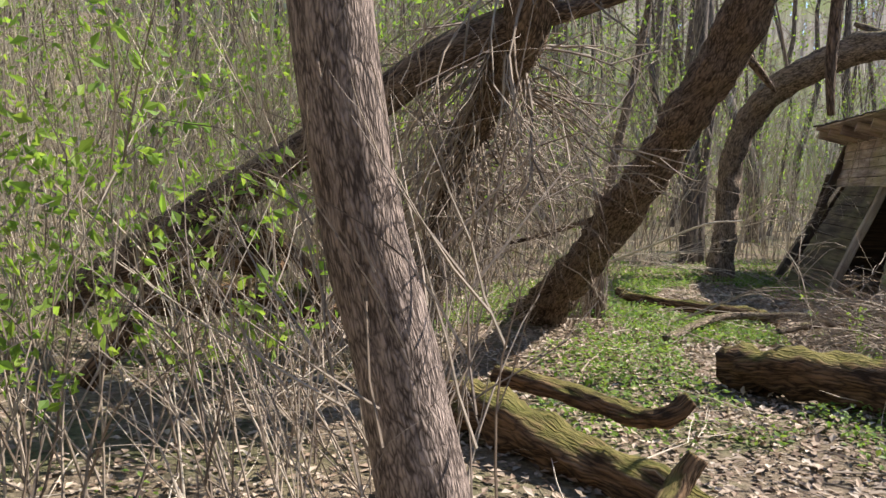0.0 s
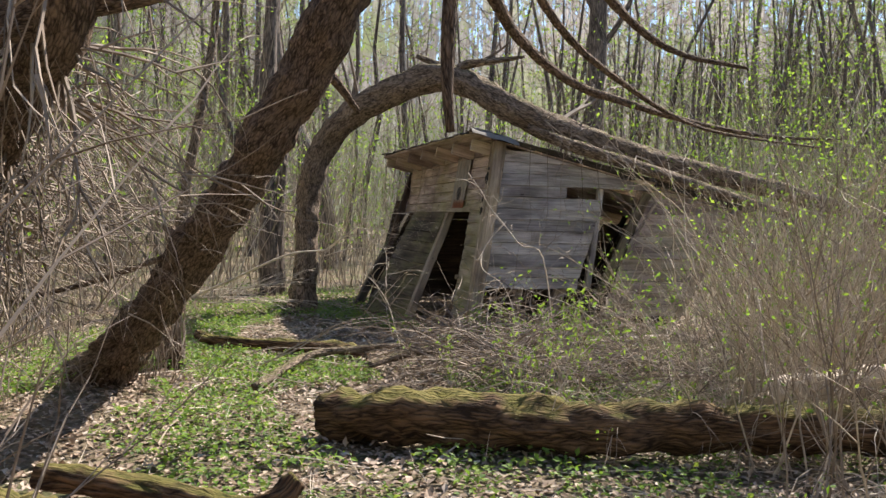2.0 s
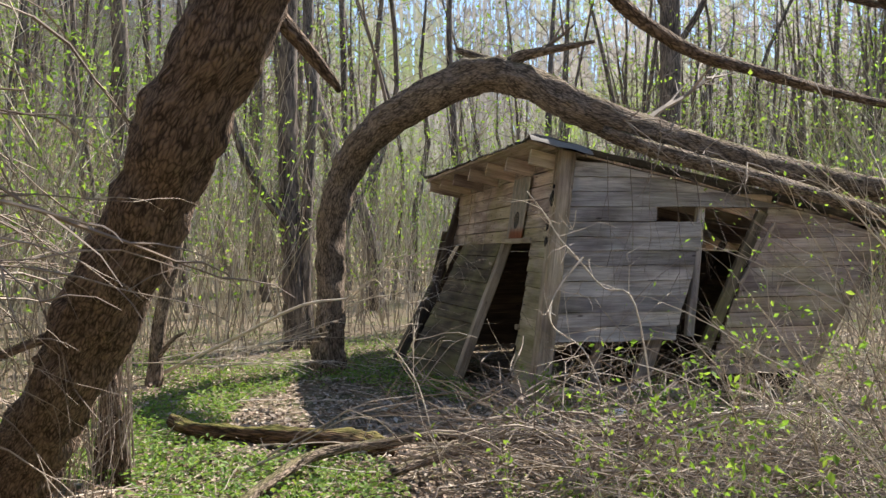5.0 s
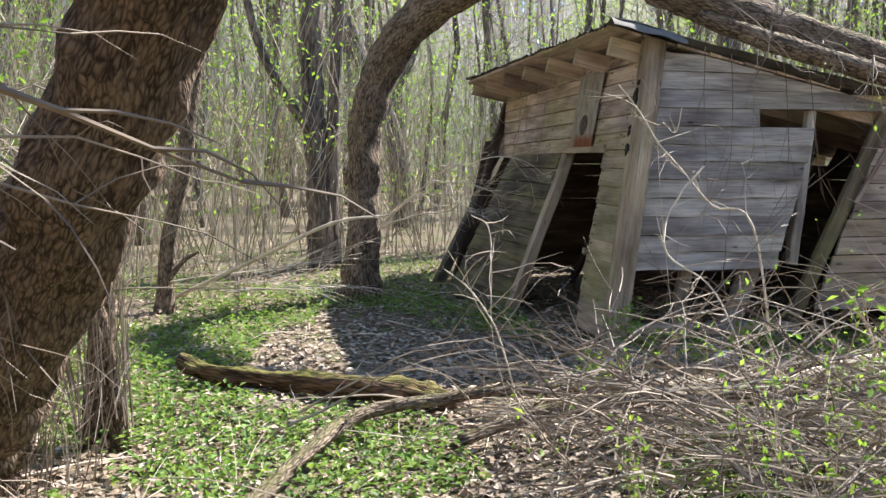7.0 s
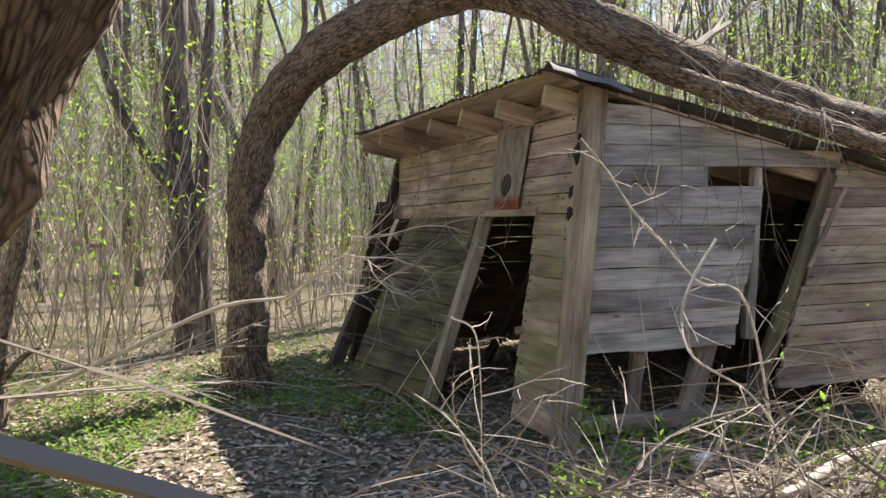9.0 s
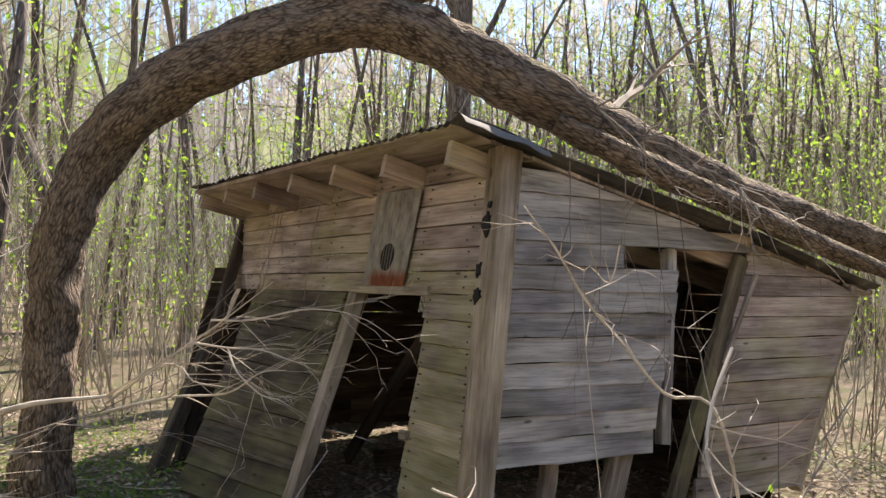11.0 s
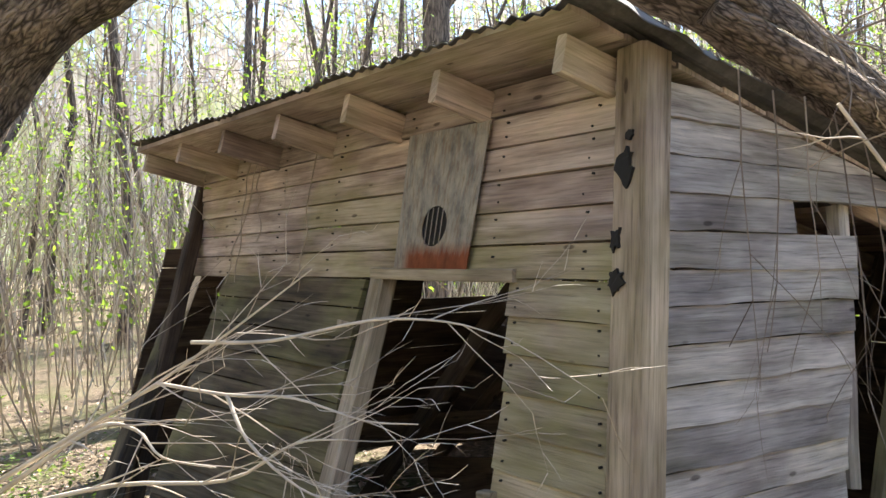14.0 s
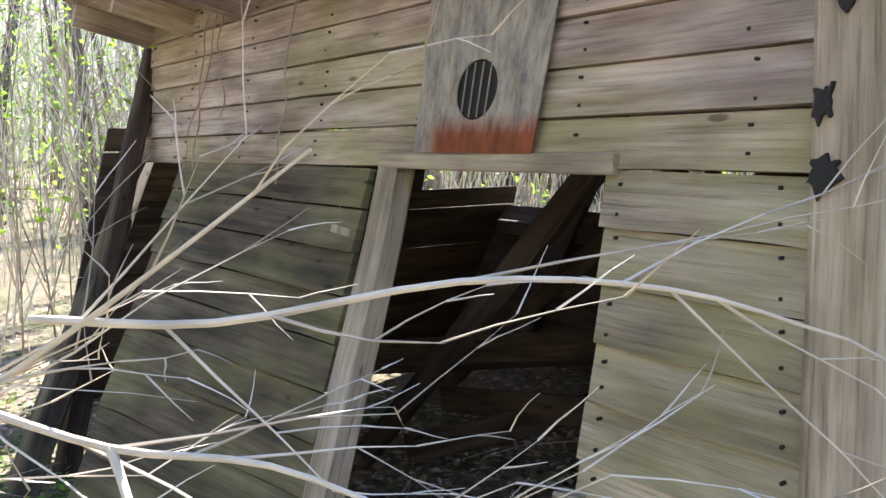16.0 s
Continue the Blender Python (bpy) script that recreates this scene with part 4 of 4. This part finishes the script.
def brambles():
    """Arching dead canes that tangle over the ground beside the path."""
    r = random.Random(37)
    g, g2, c = Geo(), Geo(), []
    for i in range(900):
        x, y = r.uniform(-0.9, 4.2), r.uniform(-6.3, -1.9)
        if x < 0.1 and (y < -5.2 or y > -2.4) or x + 0.3 * y < -1.9 or (x < 2.4 and y > -2.3):
            continue
        a = r.uniform(0, 6.28)
        w = (math.cos(a), math.sin(a), r.uniform(0.5, 2.0))
        high = 0.65 if x < 0.5 else 1.2
        tips = []
        twig(g if r.random() < 0.55 else g2, (x, y, gz(x, y)), w, r.uniform(0.5, 1.2) * high, r.uniform(0.003, 0.006), 2, 4, 0.3, 1.1, 4, r, tips, 0.9)
        c += [p for p, d in tips if r.random() < 0.22]
    tagged(part("brambles", g, TWIG_PALE), "tangle of arching tan dead canes", "brambles", kind="stuff")
    tagged(part("brambles", g2, TWIG_GREY), "tangle of arching grey dead canes", "brambles", kind="stuff")
    rr = np.random.default_rng(3)
    lg = Geo()
    leaves(lg, np.repeat(np.array(c), 2, 0) + rr.normal(size=(2 * len(c), 3)) * 0.015, 0.022, rr)
    tagged(part("bramble_leaves", lg, GREEN), "small fresh leaves on the brambles", "foliage", kind="stuff")


brambles()


def shrub(name, label, at, n, high, mat, lean=(0, 0, 0), leaf=0.0, seed=1, spread=0.5, radius=0.006, leafsize=0.03, depth=2, kids=4, group=""):
    r = random.Random(seed)
    t = empty(name, (at[0], at[1], 0), label, "shrub", group)
    g, tips = Geo(), []
    for i in range(n):
        p = (at[0] + r.gauss(0, spread * 0.4), at[1] + r.gauss(0, spread * 0.4), gz(*at) - 0.02)
        twig(g, p, (lean[0] + r.gauss(0, 0.28), lean[1] + r.gauss(0, 0.28), 1), high * r.uniform(0.6, 1.1), radius * r.uniform(0.7, 1.3), depth, kids, 0.2, 0.0, 5, r, tips)
    tagged(sub("stem_mass", g, mat, t), kind="stuff")
    if leaf:
        rr = np.random.default_rng(seed)
        c = []
        for p, d in tips:
            for _ in range(int(leaf)):
                c.append(np.array(p) - d * r.uniform(0, 0.12) + np.array([r.gauss(0, 0.02), r.gauss(0, 0.02), r.gauss(0, 0.02)]))
        lg = Geo()
        leaves(lg, c, leafsize, rr)
        tagged(sub("foliage", lg, GREEN, t), kind="stuff")
    return t


# beside the start: the leafy shrub and bare canes
for k, (x, y) in enumerate(((-4.5, -7.5), (-4.5, -6.9), (-5.0, -7.1), (-4.6, -7.9))):
    shrub("leafy_shrub", "fresh green leafy shrub with thin grey stems", (x, y), 9, 1.4, TWIG_GREY, (-0.2, 0, 0), leaf=4, seed=40 + k, spread=0.5, leafsize=0.035, group="leafy shrubs by the path")
for k, (x, y) in enumerate(((-3.7, -7.4), (-3.5, -7.0), (-3.2, -7.3), (-3.6, -6.3), (-3.4, -8.0), (-3.9, -6.8), (-4.2, -6.2))):
    shrub("bare_shrub", "leafless shrub with pale thin canes", (x - 0.1, y), 7, 1.1, TWIG_PALE if k % 3 == 0 else TWIG_GREY, (-0.25, 0, 0), leaf=0, seed=60 + k, spread=0.4, radius=0.006, group="bare shrubs")
# the thicket beside the log
for k, (x, y) in enumerate(((1.0, -4.9), (0.6, -5.6), (1.8, -5.2), (0.4, -6.2), (0.9, -6.8), (1.8, -4.2), (2.5, -3.4), (2.9, -2.6), (2.7, -4.4), (3.7, -2.0), (1.4, -6.0), (2.1, -6.3), (3.3, -3.3), (1.2, -5.3), (1.0, -4.2), (1.5, -3.5), (1.15, -4.6), (0.7, -5.0))):
    shrub("bare_shrub", "tangled bare shrub with tan twigs and few new leaves", (x, y), 16, 1.3, TWIG_PALE if k % 3 else TWIG_GREY, (-0.1, 0, 0), 1, 80 + k, 0.8, 0.006, 0.015, 2, 6, "bare shrubs")
for k, (x, y, h) in enumerate(((-0.9, -5.1, 0.75), (-0.75, -4.2, 0.8), (-0.3, -3.7, 0.7), (0.1, -5.3, 1.3), (-0.9, -3.6, 0.5), (-0.35, -4.0, 0.9), (0.2, -3.4, 0.8), (1.0, -2.9, 1.1))):
    shrub("budding_shrub", "slender shrub with bright yellow-green new leaves", (x, y), 5, h * 0.8, TWIG_PALE, leaf=3, seed=120 + k, spread=0.25, radius=0.004, leafsize=0.02, depth=2, group="budding shrubs")
# crooked pale branches before the shed's side
for k, (x, y, h) in enumerate(((0.3, -2.3, 0.45), (0.9, -2.3, 0.7), (1.3, -1.9, 0.8), (0.1, -2.9, 0.5), (1.8, -1.6, 0.8))):
    shrub("dead_shrub", "dead shrub of crooked pale branches", (x, y), 3, h, TWIG_PALE, (-0.12, 0, 0), 0, 140 + k, 0.25, 0.009, 0.02, 2, 5, "dead shrubs before the shed")
for k, (x, y, h) in enumerate(((0.0, -1.0, 0.42), (0.12, -1.25, 0.3), (-0.4, -1.5, 0.25), (0.9, -0.95, 0.3))):
    shrub("green_plant", "bright green leafy young plant", (x, y), 7, h * 0.8, GREEN_LOW, leaf=5, seed=160 + k, spread=0.22, radius=0.003, leafsize=0.028, depth=1, group="young plants by the shed")


FAN = (
    ((-1.4, 0.24, 0.85, 0.0086), (-1.22, -0.03, 1.03, 0.0069), (-1.13, -0.16, 1.12, 0.0054), (-1.03, -0.33, 1.24, 0.0037), (-0.91, -0.52, 1.39, 0.0021)),
    ((-1.08, -0.25, 1.22, 0.0062), (-0.96, -0.42, 1.23, 0.0051), (-0.82, -0.61, 1.28, 0.0039), (-0.71, -0.74, 1.28, 0.0027), (-0.64, -0.85, 1.25, 0.0016)),
    ((-1.13, -0.16, 1.12, 0.0062), (-1.04, -0.36, 1.11, 0.0051), (-0.94, -0.49, 1.11, 0.0039), (-0.84, -0.62, 1.07, 0.0027), (-0.77, -0.72, 1.07, 0.0016)),
    ((-1.04, -0.36, 1.11, 0.0062), (-1.03, -0.46, 1.02, 0.0047), (-0.97, -0.58, 0.94, 0.0031), (-0.93, -0.69, 0.93, 0.0016)),
    ((-1.4, 0.24, 0.82, 0.0086), (-1.24, -0.01, 1.0, 0.0069), (-1.17, -0.13, 1.01, 0.0054), (-1.14, -0.23, 0.96, 0.0037), (-1.06, -0.35, 0.95, 0.0021)),
    ((-1.41, 0.18, 0.79, 0.0086), (-1.21, -0.1, 0.88, 0.0069), (-1.04, -0.36, 0.92, 0.0054), (-0.96, -0.53, 1.02, 0.0037), (-0.89, -0.64, 1.04, 0.0021)),
)


def dead_fan():
    """The dead branch that fans out before the front of the shed, and the lower ones behind it."""
    t = empty("dead_branch", (-2.0, 0.9, 0), "pale dead branch fanning out in forked twigs", "branch")
    r = random.Random(55)
    g = Geo()
    tube(g, smooth_path([(-3.2, 1.6, 0.02, 0.02), (-2.4, 0.95, 0.45, 0.016), (-1.8, 0.45, 0.78, 0.013), FAN[0][0]], 4), 8, 0.05, 9)
    sub("stem", g, TWIG_PALE, t)
    for rows in FAN:
        g = Geo()
        line = smooth_path(rows, 4)
        line[:, 3] *= 0.8
        tube(g, line, 7, 0.06, 20)
        n = len(line)
        for i in range(3, n):
            if r.random() < 0.5:
                d = line[min(i + 1, n - 1)][:3] - line[i - 1][:3]
                d = d / np.linalg.norm(d) + 0.75 * np.array([r.uniform(-1, 1), r.uniform(-1, 1), r.uniform(-1, 1)])
                twig(g, line[i][:3], d, r.uniform(0.10, 0.34), max(0.0016, line[i][3] * 0.55), 2, 4, 0.2, 0.05, 4, r, None, 0.7)
        sub("forked_twig", g, TWIG_PALE, t)
    g = Geo()
    for k in range(9):
        q = (r.uniform(-3.6, -2.4), r.uniform(0.4, 2.2), r.uniform(0.1, 0.3))
        twig(g, q, (1.2, r.uniform(-0.4, 0.1), r.uniform(0.05, 0.3)), r.uniform(0.9, 1.7), 0.007, 2, 5, 0.12, 0.1, 4, r, None, 0.6)
    tagged(sub("twig_mass", g, TWIG_PALE, t), kind="stuff")


dead_fan()


CROOKED = (
    ((-0.24, -1.33, 1.7, 0.0037), (-0.13, -1.39, 1.54, 0.0043), (-0.04, -1.44, 1.37, 0.0050), (0.08, -1.51, 1.21, 0.0056), (0.23, -1.6, 1.01, 0.0062), (0.41, -1.72, 0.9, 0.0068)),
    ((-0.04, -1.44, 1.37, 0.0019), (0.04, -1.5, 1.42, 0.0025), (0.06, -1.53, 1.56, 0.0031)),
    ((-0.27, -2.85, 0.45, 0.0031), (-0.26, -2.74, 0.56, 0.0035), (-0.31, -2.61, 0.73, 0.0040), (-0.43, -2.46, 0.84, 0.0044), (-0.4, -2.35, 0.97, 0.0049), (-0.3, -2.28, 1.1, 0.0053), (-0.15, -2.22, 1.24, 0.0058)),
    ((-1.47, -2.51, 0.81, 0.0025), (-1.38, -2.54, 0.74, 0.0031), (-1.3, -2.58, 0.63, 0.0037), (-1.24, -2.61, 0.49, 0.0043)),
    ((-1.27, -2.59, 0.49, 0.0015), (-1.28, -2.58, 0.8, 0.0019), (-1.29, -2.56, 0.99, 0.0023), (-1.36, -2.54, 1.04, 0.0027)),
)


def crooked():
    r = random.Random(66)
    for rows in CROOKED:
        t = empty("dead_branch", (rows[-1][0], rows[-1][1], 0), "crooked pale dead branch standing before the shed", "branch", "crooked dead branches before the shed")
        g = Geo()
        low = rows[-1] if rows[-1][2] < rows[0][2] else rows[0]
        more = [(low[0] + 0.12, low[1] - 0.1, 0.0, low[3])] if low is rows[-1] else []
        pre = [(low[0] + 0.12, low[1] - 0.1, 0.0, low[3])] if low is rows[0] else []
        line = smooth_path(pre + list(rows) + more, 5)
        tube(g, line, 7, 0.1, 12)
        sub("stem", g, TWIG_PALE, t)
        g = Geo()
        for i in range(2, len(line) - 4, 2):
            twig(g, line[i][:3], (r.uniform(-1, 1), r.uniform(-1, 0.6), r.uniform(-0.4, 1)), r.uniform(0.1, 0.4), 0.003, 1, 4, 0.35, 0.1, 4, r)
        tagged(sub("twig_mass", g, TWIG_PALE, t), kind="stuff")


crooked()


# ---- woodland ----
def far_wood():
    r = random.Random(77)
    proto = []
    for k in range(5):
        t = empty("woodland_tree", (0, 0, -200), "tall bare woodland tree with thin spring twigs", "tree", "woodland trees")
        g = Geo()
        h = r.uniform(9, 14)
        w = (0.05, 0.075, 0.10, 0.06, 0.14)[k]
        rows = [(0, 0, -0.2, w * 1.3), (r.gauss(0, 0.1), r.gauss(0, 0.1), 1.5, w), (r.gauss(0, 0.4), r.gauss(0, 0.4), h * 0.45, w * 0.8), (r.gauss(0, 0.9), r.gauss(0, 0.9), h, 0.02)]
        path = smooth_path(rows, 5)
        tube(g, path, 10, 0.1, 3.0, k)
        part("trunk", g, BARK_FAR, t, smooth=True)
        g, tips = Geo(), []
        for i in range(48):
            p = path[r.randint(2, len(path) - 1)]
            twig(g, p[:3], (r.gauss(0, 1), r.gauss(0, 1), r.uniform(0.1, 1.2)), r.uniform(0.7, 2.4), 0.009, 1, 5, 0.3, 0.0, 3, r, tips)
        tagged(part("twig_mass", g, TWIG_GREY, t), kind="stuff")
        rr = np.random.default_rng(k)
        lg = Geo()
        c = np.array([np.array(p) + rr.normal(size=3) * 0.12 for p, d in tips for _ in range(2)])
        leaves(lg, c, 0.05, rr)
        tagged(part("foliage", lg, GREEN, t), kind="stuff")
        proto.append(t)
    spots = []
    while len(spots) < 130:
        a, d = r.uniform(-0.6, 3.4), 7.5 + 28 * r.random() ** 0.8
        x, y = -0.5 + d * math.cos(a), -3.0 + d * math.sin(a)
        if -2.6 < x < 5.5 and -1.5 < y < 5.5 or (x < -1 and y < 2.0 and x > -5.5) or math.hypot(x + 2.5, y + 8) < 5:
            continue
        if any(math.hypot(x - u, y - v) < 1.0 for u, v in spots):
            continue
        if abs(a - 0.51) < 0.45 and d < 17:
            continue
        spots.append((x, y))
    for i, (x, y) in enumerate(spots):
        s = r.uniform(0.6, 1.35)
        m = pose(x, y, gz(x, y), r.gauss(0, 3), r.gauss(0, 3), r.uniform(0, 360))
        if i < 5:
            proto[i].matrix_basis = m
            t = proto[i]
        else:
            t = copy_thing(proto[i % 5], m)
        t.scale = (s, s, s)


far_wood()


def deep_wood():
    """The crowd of thin trees behind, too many to count."""
    r = random.Random(123)
    g, g2, tips = Geo(), Geo(), []
    for k in range(850):
        a, d = (r.uniform(-0.7, 3.5), 17 + 30 * r.random()) if k < 600 else (r.uniform(-0.15, 1.15), 20 + 16 * r.random())
        x, y = -0.5 + d * math.cos(a), -3.0 + d * math.sin(a)
        h, w = r.uniform(6.5, 12.5), r.uniform(0.03, 0.12)
        lx, ly = r.gauss(0, 0.07), r.gauss(0, 0.07)
        b = gz(x, y)
        rows = [(x, y, b - 0.3, w * 1.2)] + [(x + lx * q * h + r.gauss(0, 0.12), y + ly * q * h + r.gauss(0, 0.12), b + q * h, w * (1.05 - q)) for q in (0.2, 0.4, 0.6, 0.8, 1.0)]
        tube(g, rows, 6, cap=False)
        for i in range(18):
            q = r.uniform(0.12, 0.98)
            p = (x + lx * q * h, y + ly * q * h, b + q * h)
            twig(g2, p, (r.gauss(0, 1), r.gauss(0, 1), r.uniform(0.1, 1.3)), r.uniform(0.8, 3.0) * (1.1 - 0.5 * q), 0.006 + 0.0004 * d, 1, 4, 0.3, 0, 3, r, tips, 0.9)
    tagged(part("deep_woodland_trunks", g, BARK_FAR), "crowd of thin bare grey trunks", "woodland", kind="stuff")
    tagged(part("deep_woodland_twigs", g2, TWIG_GREY), "maze of bare twigs of the woodland", "woodland", kind="stuff")
    rr = np.random.default_rng(8)
    c = np.array([p for p, d in tips if p[2] < 14 and r.random() < 0.6])
    c = np.repeat(c, 3, 0) + rr.normal(size=(len(c) * 3, 3)) * 0.25
    lg = Geo()
    leaves(lg, c, 0.075, rr)
    tagged(part("deep_woodland_leaves", lg, GREEN), "haze of small new leaves in the woodland", "foliage", kind="stuff")


deep_wood()


def distance():
    """The far edge of the woods, a ragged belt all round."""
    g = Geo()
    m = 240
    v, uv = [], []
    for i in range(m + 1):
        a = 6.2832 * i / m
        d = 58 + 3 * noise.noise(Vector((math.cos(a) * 5, math.sin(a) * 5, 1)))
        x, y = d * math.cos(a), -3 + d * math.sin(a)
        top = 25 + 4 * noise.noise(Vector((math.cos(a) * 30, math.sin(a) * 30, 4)))
        b = gz(x, y) - 1
        v += [(x, y, b), (x, y, max(b + 12, top + 0.5 * b))]
        uv += [(a * 58, 0), (a * 58, v[-1][2] - b)]
    g.add(v, [(2 * i, 2 * i + 1, 2 * i + 3, 2 * i + 2) for i in range(m)], uv)
    tagged(part("backdrop", g, FAR_WOOD), "far edge of the bare spring woods", "backdrop", kind="structure")


distance()


def undergrowth():
    """The pale thicket of thin stems that closes the view."""
    r = random.Random(91)
    g, tips = Geo(), []
    g2 = Geo()
    count = 0
    while count < 6000:
        a, d = r.uniform(-0.7, 3.6), 4.2 + 24 * r.random() ** 1.5
        x, y = -0.5 + d * math.cos(a), -3.0 + d * math.sin(a)
        if -2.3 < x < 4.3 and -4.5 < y < 4.0 or (-3.9 < x < 0 and -9.5 < y < 1.6) or (x > -1 and y < -4 and x < 0.6) or math.hypot(x + 2.6, y + 8.8) < 3.2 or (-4.3 < x < -0.6 and y < -4):
            continue
        count += 1
        h = r.uniform(0.8, 3.3)
        twig(g if r.random() < 0.6 else g2, (x, y, gz(x, y)), (r.gauss(0, 0.22), r.gauss(0, 0.22), 1), h, 0.004 + 0.0005 * d, 1, 5, 0.15, 0, 3, r, tips, 0.6)
    tagged(part("thicket", g, CANES), "dense thicket of pale dry stems", "undergrowth", kind="stuff")
    tagged(part("thicket", g2, TWIG_GREY), "dense thicket of grey-brown stems", "undergrowth", kind="stuff")
    rr = np.random.default_rng(5)
    lg = Geo()
    c = np.array([np.array(p) - d * 0.1 for p, d in tips if r.random() < 0.75])
    c = np.repeat(c, 6, 0) + rr.normal(size=(len(c) * 6, 3)) * 0.12
    leaves(lg, c, 0.036, rr)
    tagged(part("thicket_leaves", lg, GREEN), "scattered light green new leaves of the thicket", "foliage", kind="stuff")


undergrowth()


# ---- ground cover ----
def cover():
    rr = np.random.default_rng(11)
    n = 75000
    x, y = rr.normal(-1.2, 3.2, n), rr.normal(-3.2, 4.2, n)
    z = np.array([gz(a, b) for a, b in zip(x, y)])
    g = Geo()
    leaves(g, np.stack([x, y, z + rr.uniform(0.0, 0.03, n)], 1), 0.038, rr, 0.75, 1.4)
    tagged(part("leaf_litter", g, LITTER), "layer of curled brown dead leaves", "leaf litter", kind="stuff")
    n = 90000
    x, y = rr.normal(-1.6, 2.6, n), rr.normal(-1.6, 3.0, n)
    keep = np.array([noise.noise(Vector((a * 0.8, b * 0.8, 4.4))) + 0.35 * noise.noise(Vector((a * 2.6, b * 2.6, 1))) > -0.06 and not (-0.3 < a < 4 and -0.4 < b < 3.7) for a, b in zip(x, y)])
    x, y = x[keep], y[keep]
    z = np.array([gz(a, b) for a, b in zip(x, y)])
    g = Geo()
    leaves(g, np.stack([x, y, z + rr.uniform(0.01, 0.09, len(x))], 1), 0.03, rr, 0.6, 1.3)
    tagged(part("ground_plants", g, GREEN_LOW), "low green woodland plants in patches", "ground cover", kind="stuff")
    g, r = Geo(), random.Random(14)
    for _ in range(900):
        a, b = r.gauss(-1.0, 2.6), r.gauss(-3.5, 3.4)
        q = r.uniform(0, 6.28)
        twig(g, (a, b, gz(a, b) + r.uniform(0.005, 0.04)), (math.cos(q), math.sin(q), r.uniform(-0.05, 0.12)), r.uniform(0.15, 0.7), r.uniform(0.002, 0.007), 1, 2, 0.2, 0.05, 4, r)
    tagged(part("fallen_twigs", g, TWIG_PALE), "dry twigs strewn over the ground", "twigs", kind="stuff")


cover()


def cup():
    g = Geo()
    prof = [(0.0, 0.0), (0.036, 0.0), (0.038, 0.03), (0.045, 0.085), (0.048, 0.088), (0.045, 0.09), (0.0, 0.088)]
    m = 20
    v = [(h, rad * math.cos(6.2832 * j / m), 0.05 + rad * math.sin(6.2832 * j / m)) for rad, h in prof for j in range(m)]
    g.add(v, [(i * m + j, i * m + (j + 1) % m, (i + 1) * m + (j + 1) % m, (i + 1) * m + j) for i in range(len(prof) - 1) for j in range(m)])
    c = part("plastic_cup", g, WHITE, smooth=True)
    c.location = (0.45, -1.25, gz(0.45, -1.25))
    tagged(c, "small white plastic cup lying on the ground", "cup")


cup()


def vines():
    r = random.Random(44)
    for y0, y1, z1 in ((2.60, 2.85, 1.12), (2.60, 2.42, 1.5), (2.72, 2.66, 1.15), (1.86, 1.84, 1.05)):
        rows = []
        for i in range(9):
            q = i / 8
            z = 2.0 + (z1 - 2.0) * q
            rows.append((0.29 + 0.16 * (z - 1.35) - 0.045 - r.uniform(0, 0.02) - (0.05 * (1.3 - z) if z < 1.3 else 0), y0 + (y1 - y0) * q + r.uniform(-0.025, 0.025), z, 0.0035))
        g = Geo()
        tube(g, smooth_path(rows, 3), 5)
        tagged(part("dead_vine", g, TWIG_GREY), "thin dead vine hanging on the shed front", "vine", "dead vines on the shed")
    for x, z0, z1 in ((0.75, 2.05, 0.95), (0.95, 2.0, 0.8), (1.15, 2.0, 1.1), (1.35, 1.95, 0.9), (1.55, 1.9, 1.0)):
        g = Geo()
        twig(g, (x, -0.42, z0), (r.uniform(-0.1, 0.3), -0.12, -1), z0 - z1, 0.004, 2, 4, 0.14, 0.4, 4, r, None, 0.5)
        tagged(part("hanging_twig", g, TWIG_GREY), "dead twig hanging from the fallen trunk", "twig", "dead twigs hanging by the side wall", "stuff")


vines()
